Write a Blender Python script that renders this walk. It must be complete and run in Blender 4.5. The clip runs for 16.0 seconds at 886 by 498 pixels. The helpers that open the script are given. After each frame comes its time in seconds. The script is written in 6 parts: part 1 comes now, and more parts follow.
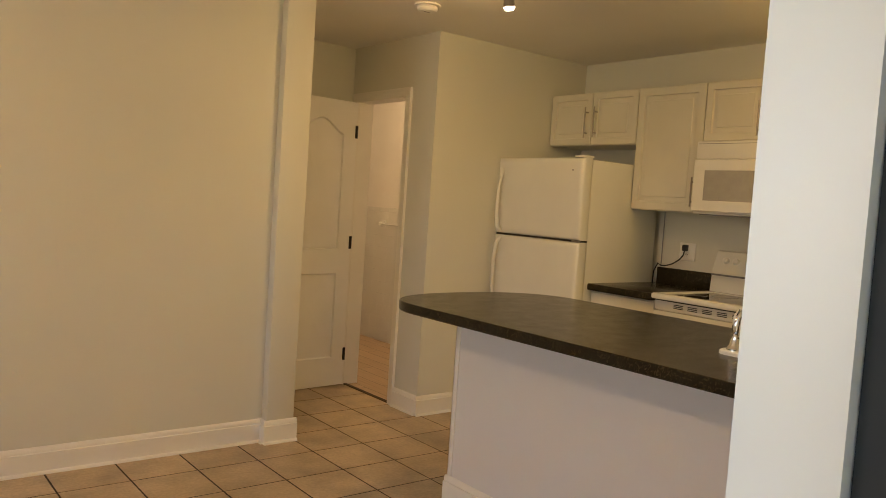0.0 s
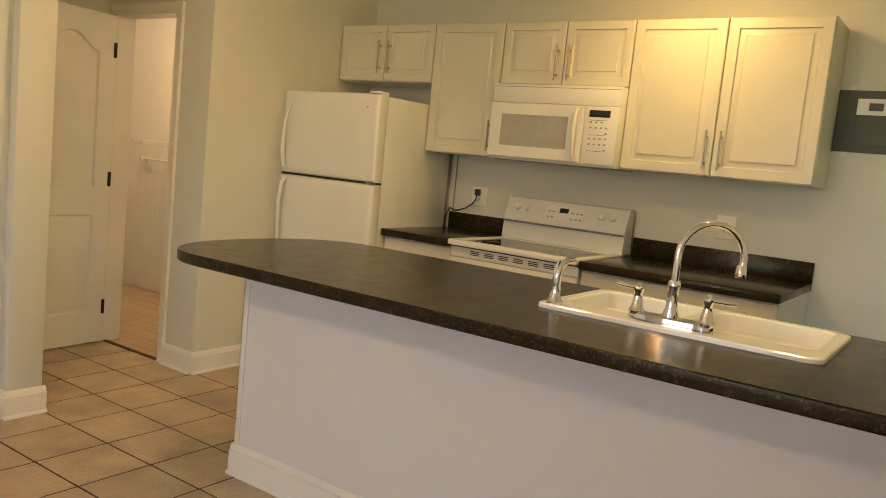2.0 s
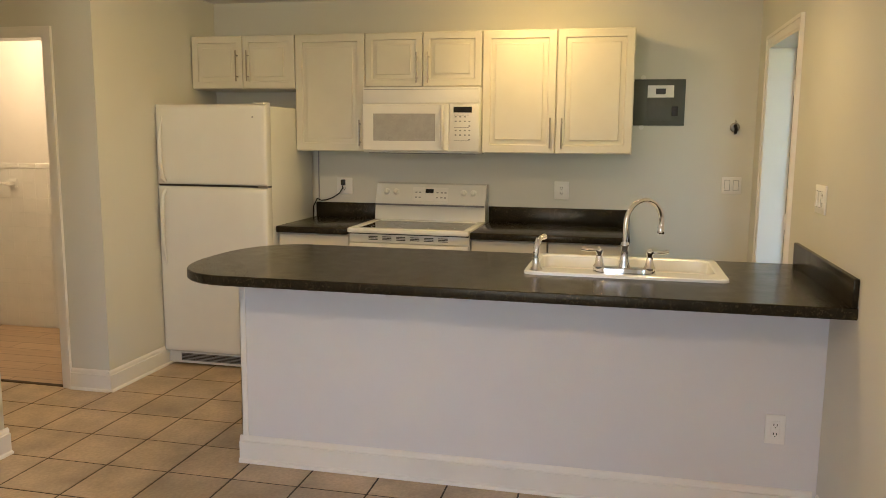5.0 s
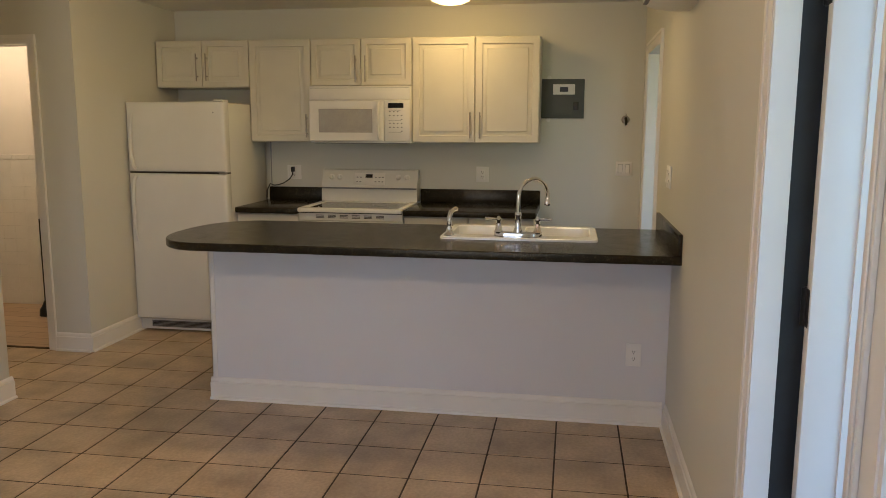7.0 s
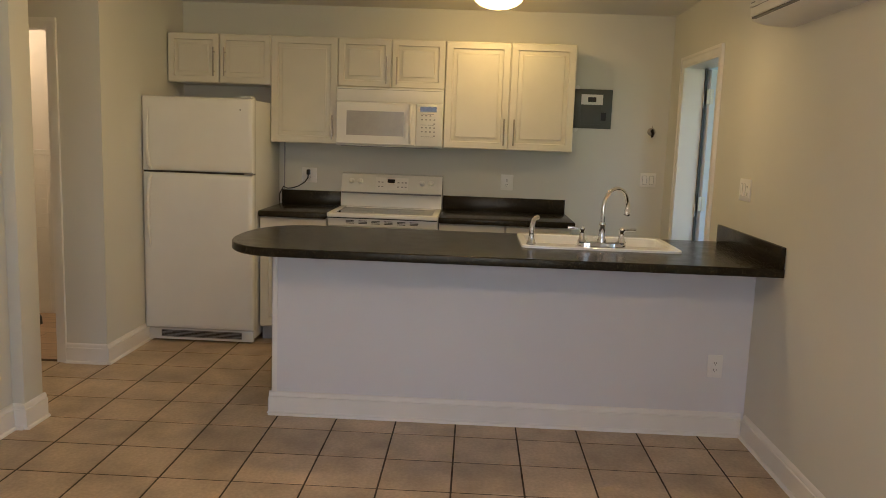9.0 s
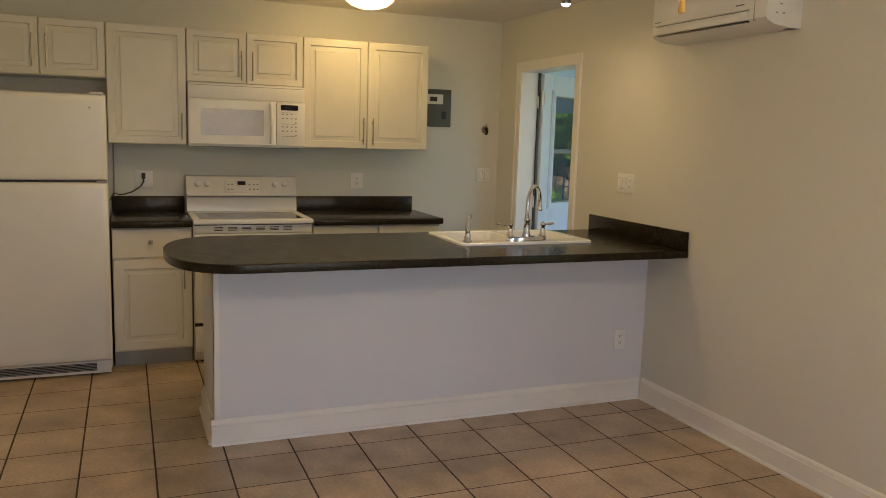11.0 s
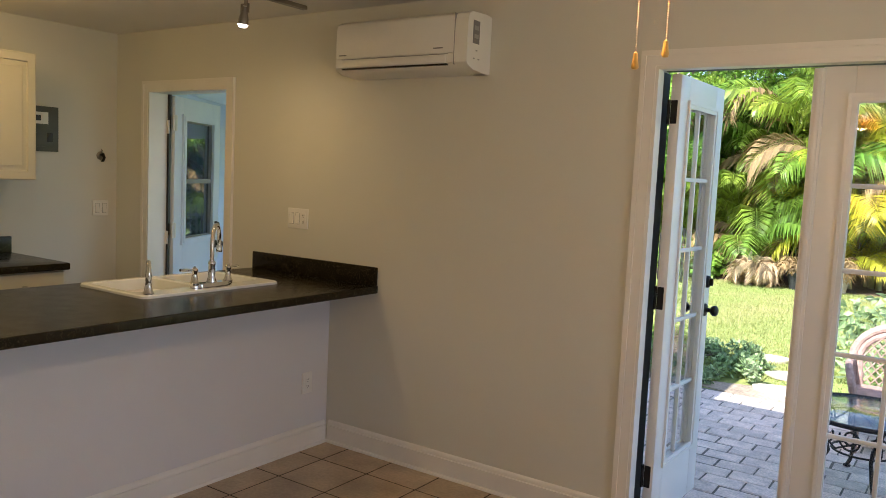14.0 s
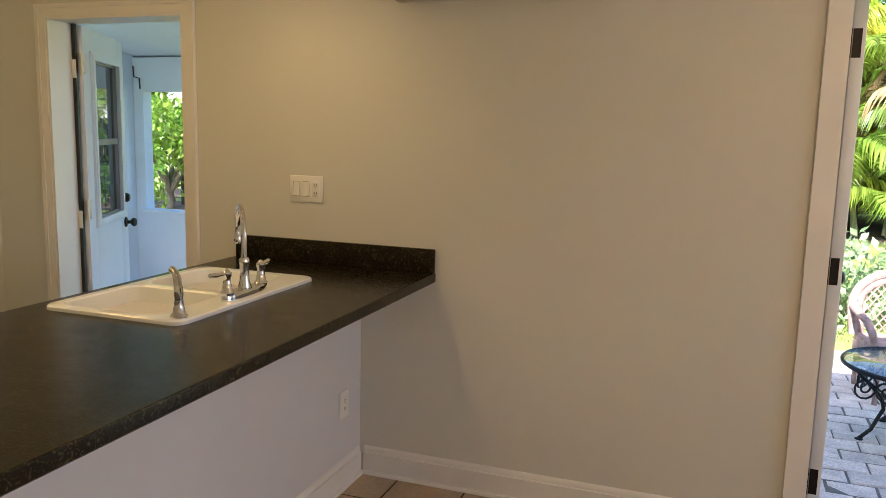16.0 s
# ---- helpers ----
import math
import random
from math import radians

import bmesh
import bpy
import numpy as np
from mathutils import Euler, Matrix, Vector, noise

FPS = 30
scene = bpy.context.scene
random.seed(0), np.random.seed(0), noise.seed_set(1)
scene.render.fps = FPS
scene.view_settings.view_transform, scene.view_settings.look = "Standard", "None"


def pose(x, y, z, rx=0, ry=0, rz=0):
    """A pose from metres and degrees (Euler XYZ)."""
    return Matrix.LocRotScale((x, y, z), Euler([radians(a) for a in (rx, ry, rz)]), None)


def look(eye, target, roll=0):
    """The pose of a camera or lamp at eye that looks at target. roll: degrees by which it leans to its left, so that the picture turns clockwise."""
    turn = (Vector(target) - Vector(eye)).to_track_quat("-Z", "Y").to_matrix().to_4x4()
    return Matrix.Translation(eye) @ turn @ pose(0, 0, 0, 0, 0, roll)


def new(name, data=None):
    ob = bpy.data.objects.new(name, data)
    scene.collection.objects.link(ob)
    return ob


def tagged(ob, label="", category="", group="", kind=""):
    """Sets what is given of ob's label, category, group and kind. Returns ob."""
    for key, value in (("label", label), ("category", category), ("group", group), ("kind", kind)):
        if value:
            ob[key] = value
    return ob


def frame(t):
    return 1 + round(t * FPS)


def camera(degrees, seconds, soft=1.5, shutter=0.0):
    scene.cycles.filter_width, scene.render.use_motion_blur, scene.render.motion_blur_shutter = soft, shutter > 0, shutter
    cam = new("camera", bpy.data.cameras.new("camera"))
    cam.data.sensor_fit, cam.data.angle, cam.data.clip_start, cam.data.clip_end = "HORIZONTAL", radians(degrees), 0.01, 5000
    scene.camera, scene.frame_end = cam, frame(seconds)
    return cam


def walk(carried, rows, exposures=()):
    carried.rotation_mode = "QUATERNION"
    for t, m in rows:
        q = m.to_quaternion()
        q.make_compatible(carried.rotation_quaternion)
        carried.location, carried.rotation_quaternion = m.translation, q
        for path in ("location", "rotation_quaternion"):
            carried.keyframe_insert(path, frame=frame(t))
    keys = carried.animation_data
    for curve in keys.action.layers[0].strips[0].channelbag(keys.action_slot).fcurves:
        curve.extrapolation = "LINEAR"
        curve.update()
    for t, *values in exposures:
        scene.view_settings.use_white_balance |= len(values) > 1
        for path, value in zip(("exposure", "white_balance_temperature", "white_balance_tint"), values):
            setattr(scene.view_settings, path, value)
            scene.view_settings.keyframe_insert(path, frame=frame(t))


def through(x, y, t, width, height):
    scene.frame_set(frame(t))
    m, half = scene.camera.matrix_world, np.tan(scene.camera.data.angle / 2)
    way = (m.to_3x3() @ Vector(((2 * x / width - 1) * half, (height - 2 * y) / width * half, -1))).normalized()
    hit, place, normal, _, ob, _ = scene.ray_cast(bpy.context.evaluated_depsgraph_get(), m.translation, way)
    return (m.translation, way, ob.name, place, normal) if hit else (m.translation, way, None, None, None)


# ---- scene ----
cam = camera(59.0, 16.0, soft=0.8)
PATH = [
    (0, (-2.211, -0.238, 1.356), (-0.973, 1.328, 1.237), 3.8),
    (0.5, (-2.139, -0.095, 1.344), (-0.722, 1.311, 1.216), 4.9),
    (1, (-2.12, -0.019, 1.343), (-0.591, 1.258, 1.159), 5.4),
    (1.5, (-2.108, 0.011, 1.342), (-0.547, 1.238, 1.1), 5.6),
    (2, (-2.071, 0.073, 1.341), (-0.434, 1.2, 1.119), 5.7),
    (2.5, (-2.035, 0.297, 1.379), (-0.382, 1.408, 1.196), 5.5),
    (3, (-2.058, 0.531, 1.504), (-0.361, 1.576, 1.336), 5.2),
    (3.5, (-2.22, 0.741, 1.493), (-0.523, 1.777, 1.275), 5.3),
    (4, (-2.442, 0.862, 1.483), (-0.693, 1.798, 1.228), 4.0),
    (4.5, (-2.796, 0.845, 1.484), (-0.889, 1.389, 1.227), 1.1),
    (7, (-3.926, 0.5, 1.503), (-1.976, 0.82, 1.196), 0.2),
    (7.5, (-3.984, 0.522, 1.476), (-2.027, 0.808, 1.177), 1.0),
    (8, (-3.932, 0.59, 1.485), (-1.978, 0.896, 1.187), 1.5),
    (8.2, (-3.922, 0.753, 1.48), (-1.966, 1.042, 1.182), 1.6),
    (10.3, (-3.794, 2.363, 1.47), (-1.854, 1.965, 1.193), 1.4),
    (10.5, (-3.765, 2.52, 1.48), (-1.839, 2.063, 1.195), 1.2),
    (11, (-3.697, 2.805, 1.498), (-1.863, 2.058, 1.214), 1.8),
    (11.5, (-3.734, 3.055, 1.507), (-2.045, 2.019, 1.233), 1.4),
    (12, (-3.779, 3.219, 1.544), (-2.264, 1.934, 1.312), 1.7),
    (12.5, (-3.768, 3.269, 1.528), (-2.306, 1.917, 1.342), 2.0),
    (13, (-3.657, 3.287, 1.515), (-2.341, 1.791, 1.347), 2.9),
    (13.5, (-3.341, 3.259, 1.525), (-2.145, 1.664, 1.36), 3.2),
    (14, (-2.955, 3.247, 1.533), (-1.83, 1.604, 1.348), 2.7),
    (14.5, (-2.552, 3.184, 1.533), (-1.481, 1.502, 1.386), 1.8),
    (15, (-2.144, 3.089, 1.543), (-1.155, 1.352, 1.487), 1.7),
    (15.5, (-1.714, 3.085, 1.528), (-0.889, 1.264, 1.475), 1.5),
    (15.9, (-1.474, 3.062, 1.515), (-0.784, 1.202, 1.26), 1.4),
    (16, (-1.423, 3.018, 1.516), (-0.76, 1.155, 1.218), 1.4),
]
walk(cam, [(t, look(eye, target, roll)) for t, eye, target, roll in PATH], exposures=((0.0, 2.0, 7050, 13), (0.5, 2.3, 6900, 12), (1.0, 2.34, 6700, 10), (2.5, 2.38, 6400, 7.5), (3.0, 2.44, 6350, 7), (4.5, 2.44, 5950, 8), (7.0, 1.76, 5650, 11), (10.5, 1.77, 5750, 11), (11.5, 1.85, 5700, 10.5), (12.0, 1.74, 5700, 10.5), (12.5, 1.58, 5700, 11), (13.5, 1.56, 5750, 11), (15.0, 1.54, 5950, 13.5), (16.0, 1.9, 5800, 13)))

# ---- light ----
world = bpy.data.worlds.new("sky")
scene.world = world
world.use_nodes = True
_wn = world.node_tree.nodes
_sky = _wn.new("ShaderNodeTexSky")
_sky.sky_type = "NISHITA"
_sky.sun_disc = False
SUN_ELEV, SUN_AZ = 46.0, 14.0          # degrees; azimuth from +y towards +x
_sky.sun_elevation = radians(SUN_ELEV)
_sky.sun_rotation = radians(SUN_AZ)
_sky.dust_density = 1.5
_wn["Background"].inputs["Strength"].default_value = 0.15
world.node_tree.links.new(_sky.outputs[0], _wn["Background"].inputs["Color"])


def lamp(name, kind, m, watts, colour, size=0.1, **more):
    data = bpy.data.lights.new(name, kind)
    data.energy, data.color = watts, colour
    if kind == "SUN":
        data.angle = radians(size)
    elif kind == "AREA":
        data.size = size
        if "disk" in more:
            data.shape = "DISK"
        if "tall" in more:
            data.shape, data.size_y = "RECTANGLE", more["tall"]
    else:
        data.shadow_soft_size = size
        if kind == "SPOT":
            data.spot_size, data.spot_blend = radians(more.get("cone", 80)), more.get("blend", 0.6)
    ob = new(name, data)
    ob.matrix_world = m
    return ob


_az, _el = radians(SUN_AZ), radians(SUN_ELEV)
_sun_from = Vector((math.sin(_az) * math.cos(_el), math.cos(_az) * math.cos(_el), math.sin(_el)))
lamp("sun", "SUN", look(_sun_from * 30, (0, 0, 0)), 5.0, (1.0, 0.92, 0.78), 0.5)
# daylight that the sky sends through the end window
lamp("window_daylight", "AREA", look((-5.41, 1.75, 1.48), (0.0, 1.5, 0.9)), 5.2, (0.97, 0.90, 0.96), 1.8, tall=1.1)
lamp("kitchen_bulb", "AREA", look((1.34, 1.32, 2.285), (1.34, 1.3201, 0.0)), 0.6, (1.0, 0.64, 0.22), 0.28, disk=True)
lamp("kitchen_bulb_glow", "POINT", pose(1.34, 1.32, 2.315), 1.75, (1.0, 0.62, 0.19), 0.08)
for _y, _to in ((0.563, (0.60, 0.50, 0.0)), (1.70, (0.50, 1.80, 0.0)), (2.39, (0.30, 4.30, 0.7))):
    lamp("spot_bulb", "SPOT", look((0.15, _y, 2.225), _to), {0.563: 3.6, 1.70: 4.6, 2.39: 6.5}[_y], (1.0, 0.64, 0.25), 0.05, cone=178, blend=1.0)
lamp("fan_bulb", "POINT", pose(-2.333, 1.734, 1.96), 4.2, (1.0, 0.58, 0.31), 0.05)
lamp("bath_bulb", "POINT", pose(1.35, 5.0, 2.2), 3.6, (1.0, 0.69, 0.38), 0.08)

# ---- materials ----
def material(name, base, rough=0.5, metal=0.0, var=0.06, scale=3.0, grain=0.0, gscale=120.0, bump=0.0, bscale=150.0, spec=0.5, coat=0.0, rvar=0.05, tint=None):
    """A painted or plain surface: base colour with broad and fine variation, uneven gloss and fine relief."""
    m = bpy.data.materials.new(name)
    m.use_nodes = True
    nt = m.node_tree
    b = nt.nodes["Principled BSDF"]
    n, l = nt.nodes, nt.links
    tc = n.new("ShaderNodeTexCoord")
    geo = n.new("ShaderNodeNewGeometry")
    big = n.new("ShaderNodeTexNoise")
    big.inputs["Scale"].default_value, big.inputs["Detail"].default_value = scale, 5
    l.new(geo.outputs["Position"], big.inputs["Vector"])
    fine = n.new("ShaderNodeTexNoise")
    fine.inputs["Scale"].default_value, fine.inputs["Detail"].default_value = gscale, 3
    l.new(geo.outputs["Position"], fine.inputs["Vector"])
    ramp = n.new("ShaderNodeMapRange")
    ramp.inputs["From Min"].default_value, ramp.inputs["From Max"].default_value = 0.3, 0.7
    l.new(big.outputs["Fac"], ramp.inputs["Value"])
    mix = n.new("ShaderNodeMix")
    mix.data_type = "RGBA"
    c2 = tint or tuple(c * (1 - 2 * var) for c in base)
    mix.inputs["A"].default_value = (*[min(1, c * (1 + var)) for c in base], 1)
    mix.inputs["B"].default_value = (*c2, 1)
    l.new(ramp.outputs["Result"], mix.inputs["Factor"])
    col = mix.outputs["Result"]
    if grain:
        mg = n.new("ShaderNodeMix")
        mg.data_type = "RGBA"
        mg.blend_type = "MULTIPLY"
        mg.inputs["Factor"].default_value = 1.0
        gr = n.new("ShaderNodeMapRange")
        gr.inputs["From Min"].default_value, gr.inputs["From Max"].default_value = 0.3, 0.7
        gr.inputs["To Min"].default_value, gr.inputs["To Max"].default_value = 1 - grain, 1 + grain
        l.new(fine.outputs["Fac"], gr.inputs["Value"])
        l.new(col, mg.inputs["A"])
        l.new(gr.outputs["Result"], mg.inputs["B"])
        col = mg.outputs["Result"]
    l.new(col, b.inputs["Base Color"])
    rr = n.new("ShaderNodeMapRange")
    rr.inputs["To Min"].default_value, rr.inputs["To Max"].default_value = max(0.02, rough - rvar), min(1, rough + rvar)
    l.new(big.outputs["Fac"], rr.inputs["Value"])
    l.new(rr.outputs["Result"], b.inputs["Roughness"])
    b.inputs["Metallic"].default_value = metal
    b.inputs["Specular IOR Level"].default_value = spec
    b.inputs["Coat Weight"].default_value = coat
    if bump:
        bn = n.new("ShaderNodeTexNoise")
        bn.inputs["Scale"].default_value, bn.inputs["Detail"].default_value = bscale, 3
        l.new(geo.outputs["Position"], bn.inputs["Vector"])
        bp = n.new("ShaderNodeBump")
        bp.inputs["Strength"].default_value, bp.inputs["Distance"].default_value = bump, 0.004
        l.new(bn.outputs["Fac"], bp.inputs["Height"])
        l.new(bp.outputs["Normal"], b.inputs["Normal"])
    return m


def random_tint(m, low, high):
    """Vary a material from object to object."""
    nt = m.node_tree
    b = nt.nodes["Principled BSDF"]
    link = b.inputs["Base Color"].links[0]
    src = link.from_socket
    oi = nt.nodes.new("ShaderNodeObjectInfo")
    mr = nt.nodes.new("ShaderNodeMapRange")
    mr.inputs["To Min"].default_value, mr.inputs["To Max"].default_value = low, high
    nt.links.new(oi.outputs["Random"], mr.inputs["Value"])
    mx = nt.nodes.new("ShaderNodeMix")
    mx.data_type, mx.blend_type = "RGBA", "MULTIPLY"
    mx.inputs["Factor"].default_value = 1.0
    nt.links.new(src, mx.inputs["A"])
    nt.links.new(mr.outputs["Result"], mx.inputs["B"])
    nt.links.new(mx.outputs["Result"], b.inputs["Base Color"])
    return m


def speckled(name, dark, light, rough, amount=0.62, scale=260.0, spec=0.5):
    """Laminate with fine mineral flecks over dark clouds."""
    m = material(name, dark, rough, var=0.12, scale=14.0, rvar=0.10, spec=spec, bump=0.12, bscale=170)
    nt = m.node_tree
    n, l = nt.nodes, nt.links
    b = n["Principled BSDF"]
    src = b.inputs["Base Color"].links[0].from_socket
    geo = n.new("ShaderNodeNewGeometry")
    mp = n.new("ShaderNodeMapping")
    mp.inputs["Scale"].default_value = (1.0, 1.0, 1.0)
    l.new(geo.outputs["Position"], mp.inputs["Vector"])
    v = n.new("ShaderNodeTexNoise")
    v.inputs["Scale"].default_value, v.inputs["Detail"].default_value = scale * 0.45, 6
    v.inputs["Distortion"].default_value = 2.2
    l.new(mp.outputs["Vector"], v.inputs["Vector"])
    r = n.new("ShaderNodeMapRange")
    r.inputs["From Min"].default_value, r.inputs["From Max"].default_value = amount, amount + 0.10
    l.new(v.outputs["Fac"], r.inputs["Value"])
    mx = n.new("ShaderNodeMix")
    mx.data_type = "RGBA"
    mx.inputs["B"].default_value = (*light, 1)
    l.new(src, mx.inputs["A"])
    l.new(r.outputs["Result"], mx.inputs["Factor"])
    l.new(mx.outputs["Result"], b.inputs["Base Color"])
    gl = n.new("ShaderNodeMapRange")
    gl.inputs["To Min"].default_value, gl.inputs["To Max"].default_value = spec * 0.8, spec * 1.3
    l.new(r.outputs["Result"], gl.inputs["Value"])
    l.new(gl.outputs["Result"], b.inputs["Specular IOR Level"])
    # golden reflection of the lamplit kitchen is put into the gloss colour
    b.inputs["Specular Tint"].default_value = (1.0, 0.88, 0.66, 1)
    return m


def planks(name, a, b2, width=0.14, length=1.1, rough=0.45):
    """Wood-look boards running along y."""
    m = material(name, a, rough, var=0.1, scale=2.0)
    nt = m.node_tree
    n, l = nt.nodes, nt.links
    b = n["Principled BSDF"]
    geo = n.new("ShaderNodeNewGeometry")
    mp = n.new("ShaderNodeMapping")
    mp.inputs["Rotation"].default_value = (0, 0, radians(90))
    l.new(geo.outputs["Position"], mp.inputs["Vector"])
    br = n.new("ShaderNodeTexBrick")
    br.inputs["Scale"].default_value = 1.0
    br.inputs["Brick Width"].default_value, br.inputs["Row Height"].default_value = length, width
    br.inputs["Mortar Size"].default_value = 0.003
    br.inputs["Color1"].default_value, br.inputs["Color2"].default_value = (*a, 1), (*b2, 1)
    br.inputs["Mortar"].default_value = (*[c * 0.4 for c in a], 1)
    l.new(mp.outputs["Vector"], br.inputs["Vector"])
    gr = n.new("ShaderNodeTexNoise")
    gm = n.new("ShaderNodeMapping")
    gm.inputs["Scale"].default_value = (60, 3, 1)
    l.new(geo.outputs["Position"], gm.inputs["Vector"])
    gr.inputs["Scale"].default_value = 1.0
    gr.inputs["Detail"].default_value = 5
    l.new(gm.outputs["Vector"], gr.inputs["Vector"])
    mr = n.new("ShaderNodeMapRange")
    mr.inputs["To Min"].default_value, mr.inputs["To Max"].default_value = 0.7, 1.25
    l.new(gr.outputs["Fac"], mr.inputs["Value"])
    mx = n.new("ShaderNodeMix")
    mx.data_type, mx.blend_type = "RGBA", "MULTIPLY"
    mx.inputs["Factor"].default_value = 1.0
    l.new(br.outputs["Color"], mx.inputs["A"])
    l.new(mr.outputs["Result"], mx.inputs["B"])
    l.new(mx.outputs["Result"], b.inputs["Base Color"])
    return m


def clear_glass(name, colour=(1, 1, 1), rough=0.0, base=0.03):
    """Thin window glass: passes light straight on, mirrors a little at a slant."""
    m = bpy.data.materials.new(name)
    m.use_nodes = True
    nt = m.node_tree
    n, l = nt.nodes, nt.links
    n.remove(n["Principled BSDF"])
    tr, gl = n.new("ShaderNodeBsdfTransparent"), n.new("ShaderNodeBsdfGlossy")
    tr.inputs["Color"].default_value = (*colour, 1)
    gl.inputs["Roughness"].default_value = rough
    lw = n.new("ShaderNodeLayerWeight")
    pw, fr = n.new("ShaderNodeMath"), n.new("ShaderNodeMath")
    pw.operation, fr.operation = "POWER", "MULTIPLY_ADD"
    pw.inputs[1].default_value = 4.0
    fr.inputs[1].default_value, fr.inputs[2].default_value = 0.55, base
    l.new(lw.outputs["Facing"], pw.inputs[0])
    l.new(pw.outputs[0], fr.inputs[0])
    mx = n.new("ShaderNodeMixShader")
    l.new(fr.outputs[0], mx.inputs["Fac"])
    l.new(tr.outputs[0], mx.inputs[1])
    l.new(gl.outputs[0], mx.inputs[2])
    l.new(mx.outputs[0], n["Material Output"].inputs["Surface"])
    return m


def glowing(name, colour, strength):
    m = bpy.data.materials.new(name)
    m.use_nodes = True
    b = m.node_tree.nodes["Principled BSDF"]
    b.inputs["Base Color"].default_value = (*colour, 1)
    b.inputs["Emission Color"].default_value = (*colour, 1)
    b.inputs["Emission Strength"].default_value = strength
    b.inputs["Roughness"].default_value = 0.35
    return m


def leafy(name, a, b2, rough=0.5, scale=0.9, through=0.35, spread=(0.55, 1.5)):
    """Foliage: two greens in broad clouds, each leaf a little different, some light passing through."""
    m = material(name, a, rough, var=0.1, scale=scale, tint=b2, grain=0.15, gscale=25.0)
    nt = m.node_tree
    n, l = nt.nodes, nt.links
    b = n["Principled BSDF"]
    src = b.inputs["Base Color"].links[0].from_socket
    geo = n.new("ShaderNodeNewGeometry")
    mr = n.new("ShaderNodeMapRange")
    mr.inputs["To Min"].default_value, mr.inputs["To Max"].default_value = spread
    l.new(geo.outputs["Random Per Island"], mr.inputs["Value"])
    mx = n.new("ShaderNodeMix")
    mx.data_type, mx.blend_type = "RGBA", "MULTIPLY"
    mx.inputs["Factor"].default_value = 1.0
    l.new(src, mx.inputs["A"])
    l.new(mr.outputs["Result"], mx.inputs["B"])
    l.new(mx.outputs["Result"], b.inputs["Base Color"])
    tl = n.new("ShaderNodeBsdfTranslucent")
    l.new(mx.outputs["Result"], tl.inputs["Color"])
    ms = n.new("ShaderNodeMixShader")
    ms.inputs["Fac"].default_value = through
    l.new(b.outputs[0], ms.inputs[1])
    l.new(tl.outputs[0], ms.inputs[2])
    l.new(ms.outputs[0], n["Material Output"].inputs["Surface"])
    return m


WALL = material("wall_paint", (0.66, 0.652, 0.59), 0.55, var=0.015, scale=1.2, bump=0.12, bscale=220)
WALL_PEN = material("peninsula_paint", (0.70, 0.695, 0.715), 0.5, var=0.015, scale=1.6, bump=0.12, bscale=220)
CEIL = material("ceiling_paint", (0.79, 0.77, 0.72), 0.8, var=0.02, scale=1.0, bump=0.25, bscale=90)
TRIM = material("trim_paint", (0.80, 0.78, 0.74), 0.32, var=0.02, scale=4, bump=0.04, bscale=60)
DOORP = material("door_paint", (0.80, 0.79, 0.77), 0.35, var=0.02, scale=4, bump=0.04, bscale=60)
# white door paint with the sky's blue mixed into its colour
PORCHD = material("porch_door_sky_tint", (0.75, 0.79, 0.88), 0.38, var=0.02, scale=4, bump=0.04, bscale=60)
CAB = material("cabinet_thermofoil", (0.67, 0.64, 0.54), 0.34, var=0.02, scale=5)
KICK = material("kick_paint", (0.42, 0.42, 0.40), 0.6, var=0.08, scale=8)
ENAMEL = material("white_enamel", (0.72, 0.72, 0.68), 0.25, var=0.015, scale=5, bump=0.05, bscale=400)
PLASTIC = material("white_plastic", (0.78, 0.77, 0.73), 0.38, var=0.015, scale=8)
GREYPL = material("grey_plastic", (0.30, 0.30, 0.30), 0.45, var=0.05, scale=8)
BLACKPL = material("black_plastic", (0.012, 0.012, 0.013), 0.35, var=0.1, scale=10)
BLACKGL = material("black_glass", (0.010, 0.010, 0.011), 0.10, var=0.1, scale=10)
MWGLASS = material("microwave_window", (0.40, 0.385, 0.36), 0.22, var=0.04, scale=20, grain=0.2, gscale=700)
DIM = material("print_grey", (0.18, 0.18, 0.19), 0.5, var=0.03)
LAMI = speckled("dark_laminate", (0.014, 0.0115, 0.007), (0.050, 0.041, 0.024), 0.22, amount=0.540, scale=130.0, spec=0.28)
CHROME = material("chrome", (0.80, 0.80, 0.80), 0.07, metal=1.0, var=0.02, rvar=0.03)
NICKEL = material("brushed_nickel", (0.38, 0.35, 0.30), 0.32, metal=1.0, var=0.06, scale=12)
BRONZE = material("oiled_bronze", (0.020, 0.017, 0.015), 0.40, metal=0.6, var=0.2, scale=30)
SINKW = material("sink_enamel", (0.84, 0.87, 0.88), 0.16, var=0.02, scale=6)
TILE = random_tint(material("floor_tile", (0.48, 0.365, 0.240), 0.34, var=0.15, scale=4.5, grain=0.12, gscale=60, bump=0.10, bscale=60), 0.86, 1.08)
GROUT = material("grout", (0.054, 0.038, 0.026), 0.9, var=0.15, scale=9, bump=0.4, bscale=200)
PANELG = material("panel_grey", (0.085, 0.092, 0.080), 0.45, var=0.06, scale=10)
# weatherstrip grey, deepened to near black to take in the gap's shade
STRIP = material("weatherstrip_grey", (0.018, 0.020, 0.023), 0.6, var=0.1, scale=12)
ALU = material("sill_aluminium", (0.55, 0.56, 0.58), 0.4, metal=0.8, var=0.08, scale=14)
GLASS = clear_glass("window_glass")
FROST = glowing("lamp_glass", (1.0, 0.62, 0.20), 1.8)
SASHGL = clear_glass("sash_glass", (0.32, 0.36, 0.38), base=0.20)
